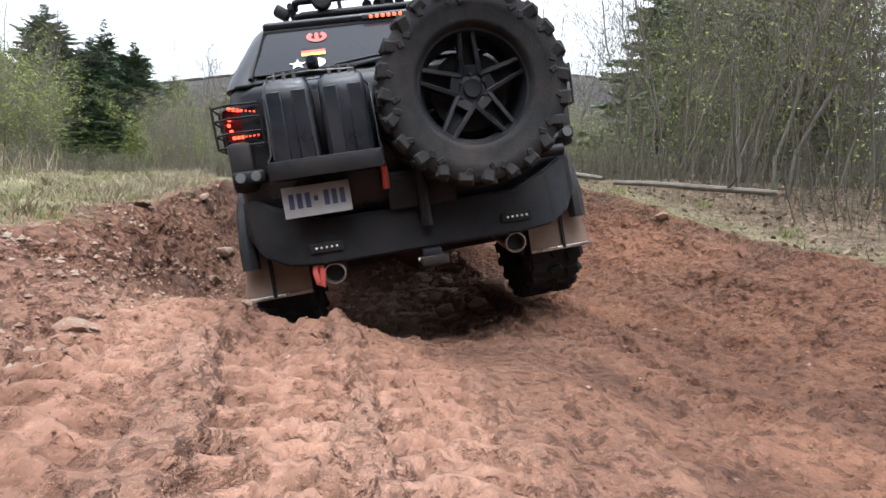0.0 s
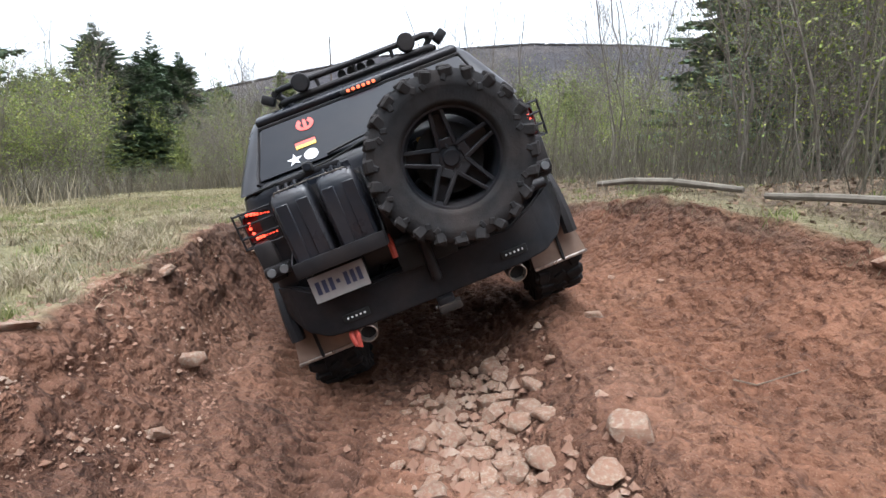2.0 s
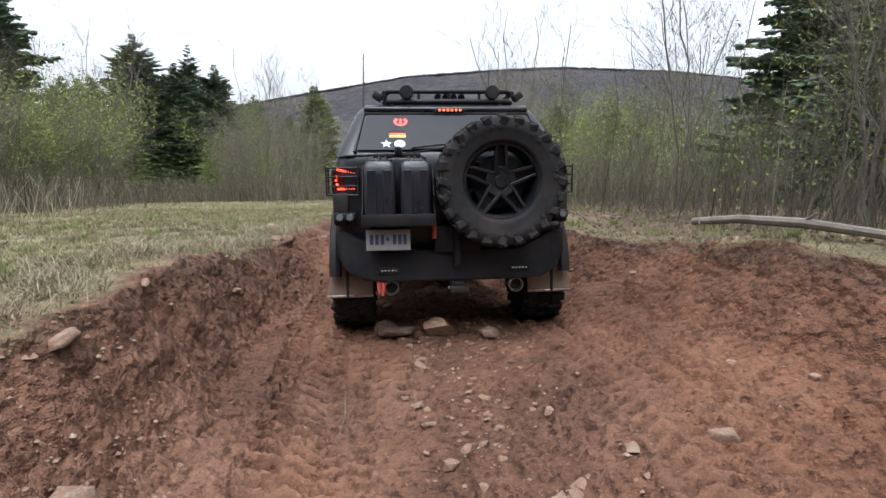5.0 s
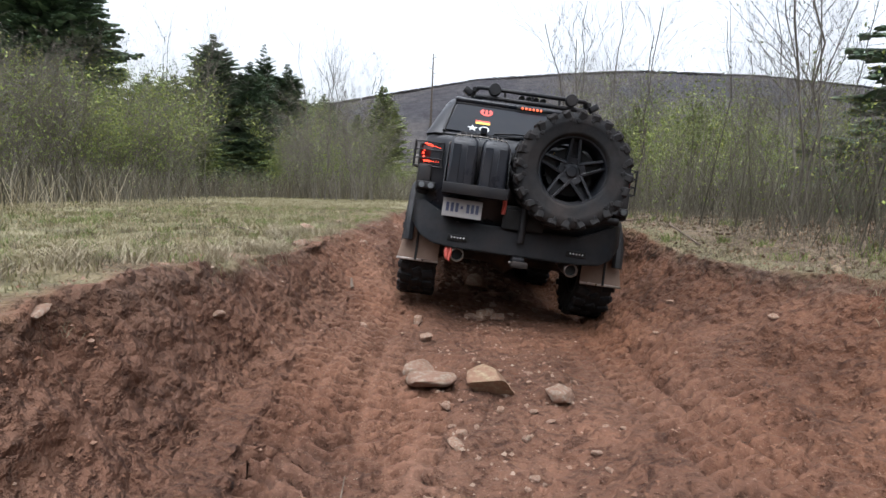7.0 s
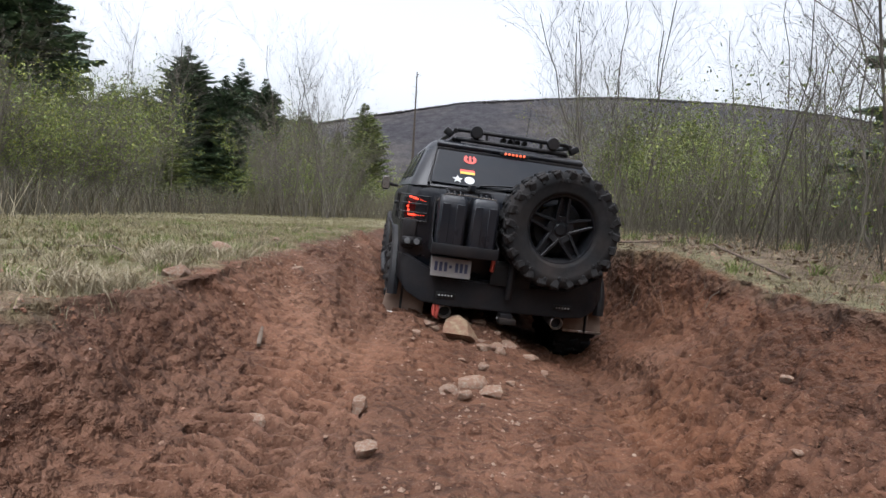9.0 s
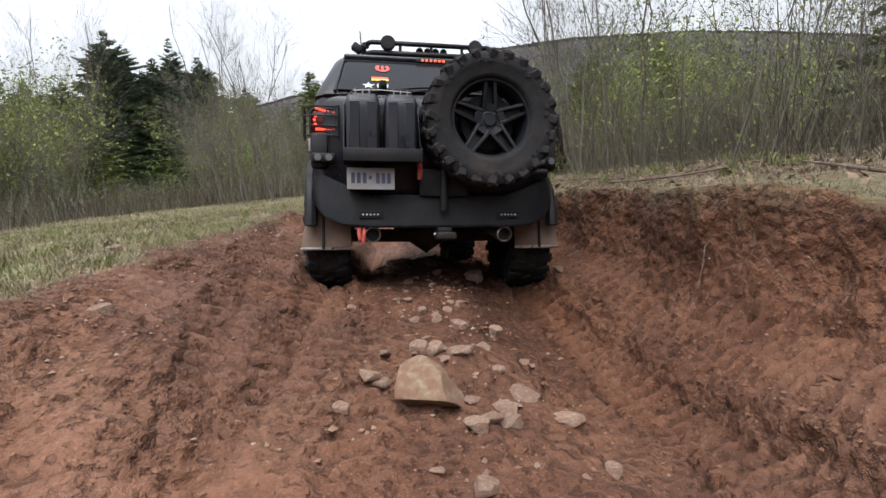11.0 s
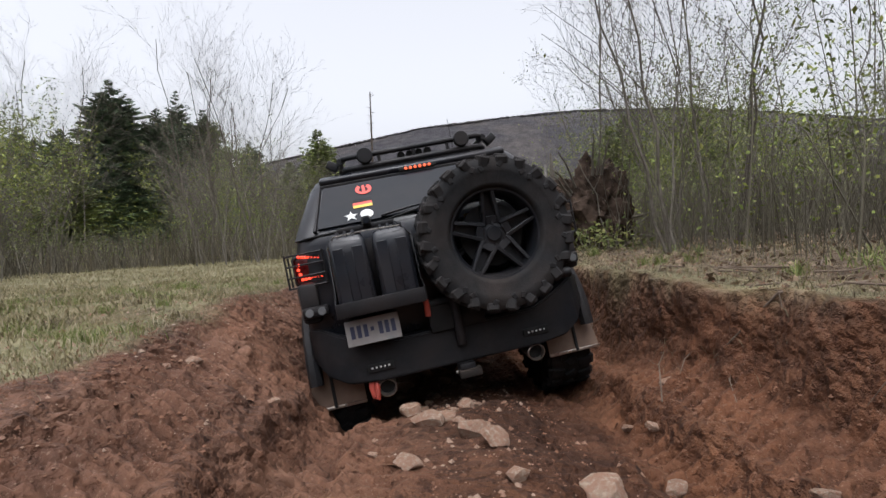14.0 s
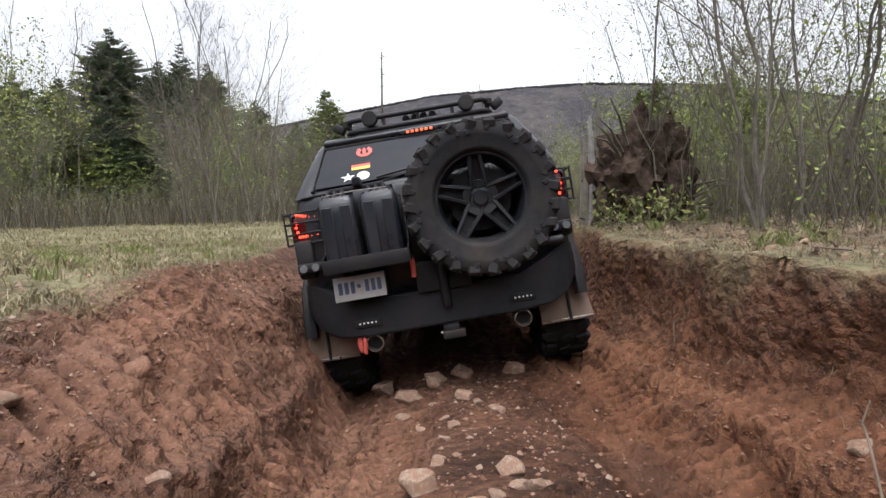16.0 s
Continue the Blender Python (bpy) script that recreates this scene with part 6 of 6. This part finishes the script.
leaf_cloud("new_leaves", 15000, lambda r, n: (3.6 + 7 * r.random(n), r.uniform(13, 26, n)), (0.3, 2.0), 0.028, LEAF, "yellow-green new leaves on the brush by the stump", 55)
leaf_cloud("new_leaves", 9000, lambda r, n: (5.0 + 5 * r.random(n), r.uniform(3.5, 11, n)), (0.6, 3.6), 0.024, LEAF, "yellow-green new leaves among the bare trees", 56)
leaf_cloud("new_leaves", 16000, scrub, (0.3, 1.7), 0.026, LEAF, "yellow-green new leaves on the scrub", 53)


def thicket(r, n):
    a, d = np.radians(r.uniform(-45, 45, n)), r.uniform(28, 60, n)
    d = np.where((a > -0.48) & (a < -0.31), d + 22, d)
    return 0.5 + d * np.sin(a), 4 + d * np.cos(a)


leaf_cloud("new_leaves", 30000, thicket, (0.3, 2.4), 0.048, LEAF, "yellow-green new leaves on the far thicket", 54)


# ---- fallen wood, roots, the torn-up stump ----
def stick(name, points, radius, label, material=DEADWOOD, category="branch", forks=0, seed=0):
    rng = np.random.default_rng(seed)
    bm = tube(points, radius, 8)
    P = [Vector(p) for p in points]
    for _ in range(forks):
        k = int(rng.integers(0, len(P) - 1))
        p = P[k].lerp(P[k + 1], rng.random())
        q = p + Vector(rng.normal(size=3)) * 0.07
        r = radius if isinstance(radius, (int, float)) else radius[k]
        tube([p, p.lerp(q, 0.5) + Vector(rng.normal(size=3)) * 0.02, q], [r * 0.5, r * 0.35, r * 0.15], 5, bm)
    return tagged(part(name, bm, material), label, category)


def laid(points, lift):
    return [(x, y, height(x, y) + lift) for x, y in points]


stick("fallen_log", [(2.46, 6.52, 1.10), (2.70, 6.36, 1.13), (2.98, 6.1, 1.12), (3.3, 5.6, 1.06)], [0.024, 0.030, 0.034, 0.026], "weathered log lying on the bank top", BARK, category="log", forks=3, seed=1)
stick("fallen_log", [(3.35, 5.42, 1.02), (3.6, 5.05, 1.02), (3.9, 4.6, 1.0), (4.3, 4.1, 0.98)], [0.026, 0.030, 0.033, 0.026], "weathered log lying on the bank top", BARK, category="log", forks=3, seed=2)
stick("dead_branch", laid([(2.85, 9.3), (2.95, 9.9), (3.05, 10.6), (3.3, 11.2)], 0.03), [0.008, 0.012, 0.011, 0.005], "grey dead branch on the bank edge", forks=6, seed=3)
stick("dead_branch", laid([(2.35, 12.4), (2.5, 12.0), (2.7, 11.7), (3.1, 11.6)], 0.04), [0.004, 0.008, 0.009, 0.007], "grey dead branch on the bank edge", forks=7, seed=4)
stick("dead_branch", laid([(2.05, 12.9), (2.2, 12.6), (2.55, 12.5)], 0.03), [0.003, 0.006, 0.006], "pale broken branch over the bank edge", forks=7, seed=5)
stick("dead_branch", laid([(-1.6, 9.4), (-1.9, 9.7), (-2.3, 9.8)], 0.03), [0.006, 0.009, 0.006], "small grey stick in the grass", forks=2, seed=6)
stick("root", [(1.74, 12.85, height(1.74, 12.85) + 0.02), (1.78, 12.95, height(1.78, 12.95) + 0.09), (1.80, 13.0, height(1.8, 13.0) + 0.12), (1.84, 13.02, height(1.84, 13.02) + 0.16)], [0.004, 0.004, 0.003, 0.002], "pale root sticking out of the clay bank", forks=2, seed=7)
stick("root", laid([(-0.47, 8.72), (-0.49, 8.80), (-0.52, 8.92)], 0.03), [0.012, 0.014, 0.008], "pale splinter of wood in the bank", forks=0)
stick("root", laid([(0.0, 5.75), (0.02, 6.05), (0.0, 6.3)], 0.012), [0.004, 0.005, 0.003], "thin straw-coloured stick on the clay", forks=0)
stick("root", laid([(2.05, 4.2), (2.25, 4.05), (2.5, 4.0)], 0.012), [0.004, 0.005, 0.003], "thin twig on the clay", forks=1, seed=9)
rng = np.random.default_rng(63)
for k in range(12):
    x, y, a = rng.uniform(2.3, 3.0), rng.uniform(12.7, 13.7), rng.uniform(0, 6.3)
    l, lift = rng.uniform(0.18, 0.4), rng.uniform(0.01, 0.05)
    stick("dead_branch", laid([(x, y), (x + l * 0.5 * math.cos(a), y + l * 0.5 * math.sin(a)), (x + l * math.cos(a + 0.3), y + l * math.sin(a + 0.3))], lift), [0.006, 0.005, 0.002], "thin dead branch in a tangle on the bank top", forks=3, seed=90 + k)
rng = np.random.default_rng(61)
for k in range(9):
    y = rng.uniform(8.5, 14.5)
    x = float(np.interp(y, ALONG, ACROSS["bank_right"][0])) - rng.uniform(0.0, 0.12)
    z = height(x, y)
    pts = [(x + 0.05, y, z + 0.04), (x - 0.04, y + rng.normal(0, 0.05), z - 0.02), (x - 0.10, y + rng.normal(0, 0.10), z - 0.12), (x - 0.12 - rng.uniform(0, 0.1), y + rng.normal(0, 0.15), z - 0.22)]
    stick("root", pts, [0.003, 0.003, 0.002, 0.001], "thin pale root hanging from the bank", forks=2, seed=70 + k)

stump = thing("uprooted_stump", "torn-up stump with brown root plate and standing grey splinters", "stump", at=Matrix.Translation((3.0, 17.4, 0.62)))
bm = bmesh.new()
bmesh.ops.create_icosphere(bm, subdivisions=5, radius=1.0)
for v in bm.verts:
    p = v.co.copy()
    f = 1 + 0.35 * noise.noise(p * 1.7) + 0.26 * noise.noise(p * 4.1) + 0.2 * noise.noise(p * 9.0) + 0.12 * noise.noise(p * 19.0)
    v.co = Vector((p.x * 0.58 * f, p.y * 0.35 * f, 0.55 + p.z * 0.72 * f))
part("root_plate", bm, make_plain("earthy_rootwood", (0.052, 0.036, 0.027), 0.95, bump=0.9, vary=0.75, scale=9, spec=0.1), stump)
for k, (x, h) in enumerate(((-0.62, 1.35), (-0.54, 1.5), (-0.70, 1.1))):
    part("splinter", tube([(x, 0.0, -0.3), (x + 0.02, 0, h * 0.5), (x - 0.01, 0.02, h)], [0.06, 0.05, 0.015], 7), make_bark("grey_splinter", (0.14, 0.13, 0.12), (0.28, 0.26, 0.24)) if k == 0 else BARK, stump)
for k in range(14):
    a = rng.uniform(0, 6.3)
    p = Vector((0.45 * math.cos(a), -0.25, 0.55 + 0.6 * math.sin(a)))
    q = p + Vector((0.45 * math.cos(a), -rng.uniform(0.1, 0.3), 0.35 * math.sin(a) + rng.uniform(-0.1, 0.2)))
    part("root", tube([p, p.lerp(q, 0.5) + Vector((0, 0, 0.06)), q], [0.018, 0.012, 0.004], 6), BARK, stump)
shrub = thing("low_shrub", "low green and yellow shrub at the foot of the stump", "shrub", at=Matrix.Translation((2.75, 16.6, height(2.75, 16.6))))
P = rng.normal(0, 1, (520, 3)) * np.array([0.36, 0.22, 0.11]) + np.array([0, 0, 0.16])
leaves("crown", P, 0.032, SHRUB, "", 66, shrub)
V, F = [], []
for k in range(24):
    q = P[k]
    limb(V, F, (0.3 * q[0], 0.3 * q[1], -0.05), tuple(q), 0.006, 0.003, 4)
part("stems", mesh_of("stems", V, F), BARK, shrub)


def motions():
    walk(CAR, [(t, pose(*row)) for t, *row in DRIVE])
    ts = [row[0] for row in DRIVE]
    way = np.concatenate([[0], np.cumsum([math.hypot(b[1] - a[1], b[2] - a[2]) * (1 if b[2] >= a[2] - 0.02 else -1) for a, b in zip(DRIVE, DRIVE[1:])])])
    steps = [k * 0.25 for k in range(65)]
    for wheel, (x, y, z) in WHEELS:
        walk(wheel, [(t, pose(x, y, z, -math.degrees(float(np.interp(t, ts, way)) / 0.445) - 40 * (x + y), 0, 0)) for t in steps])


motions()
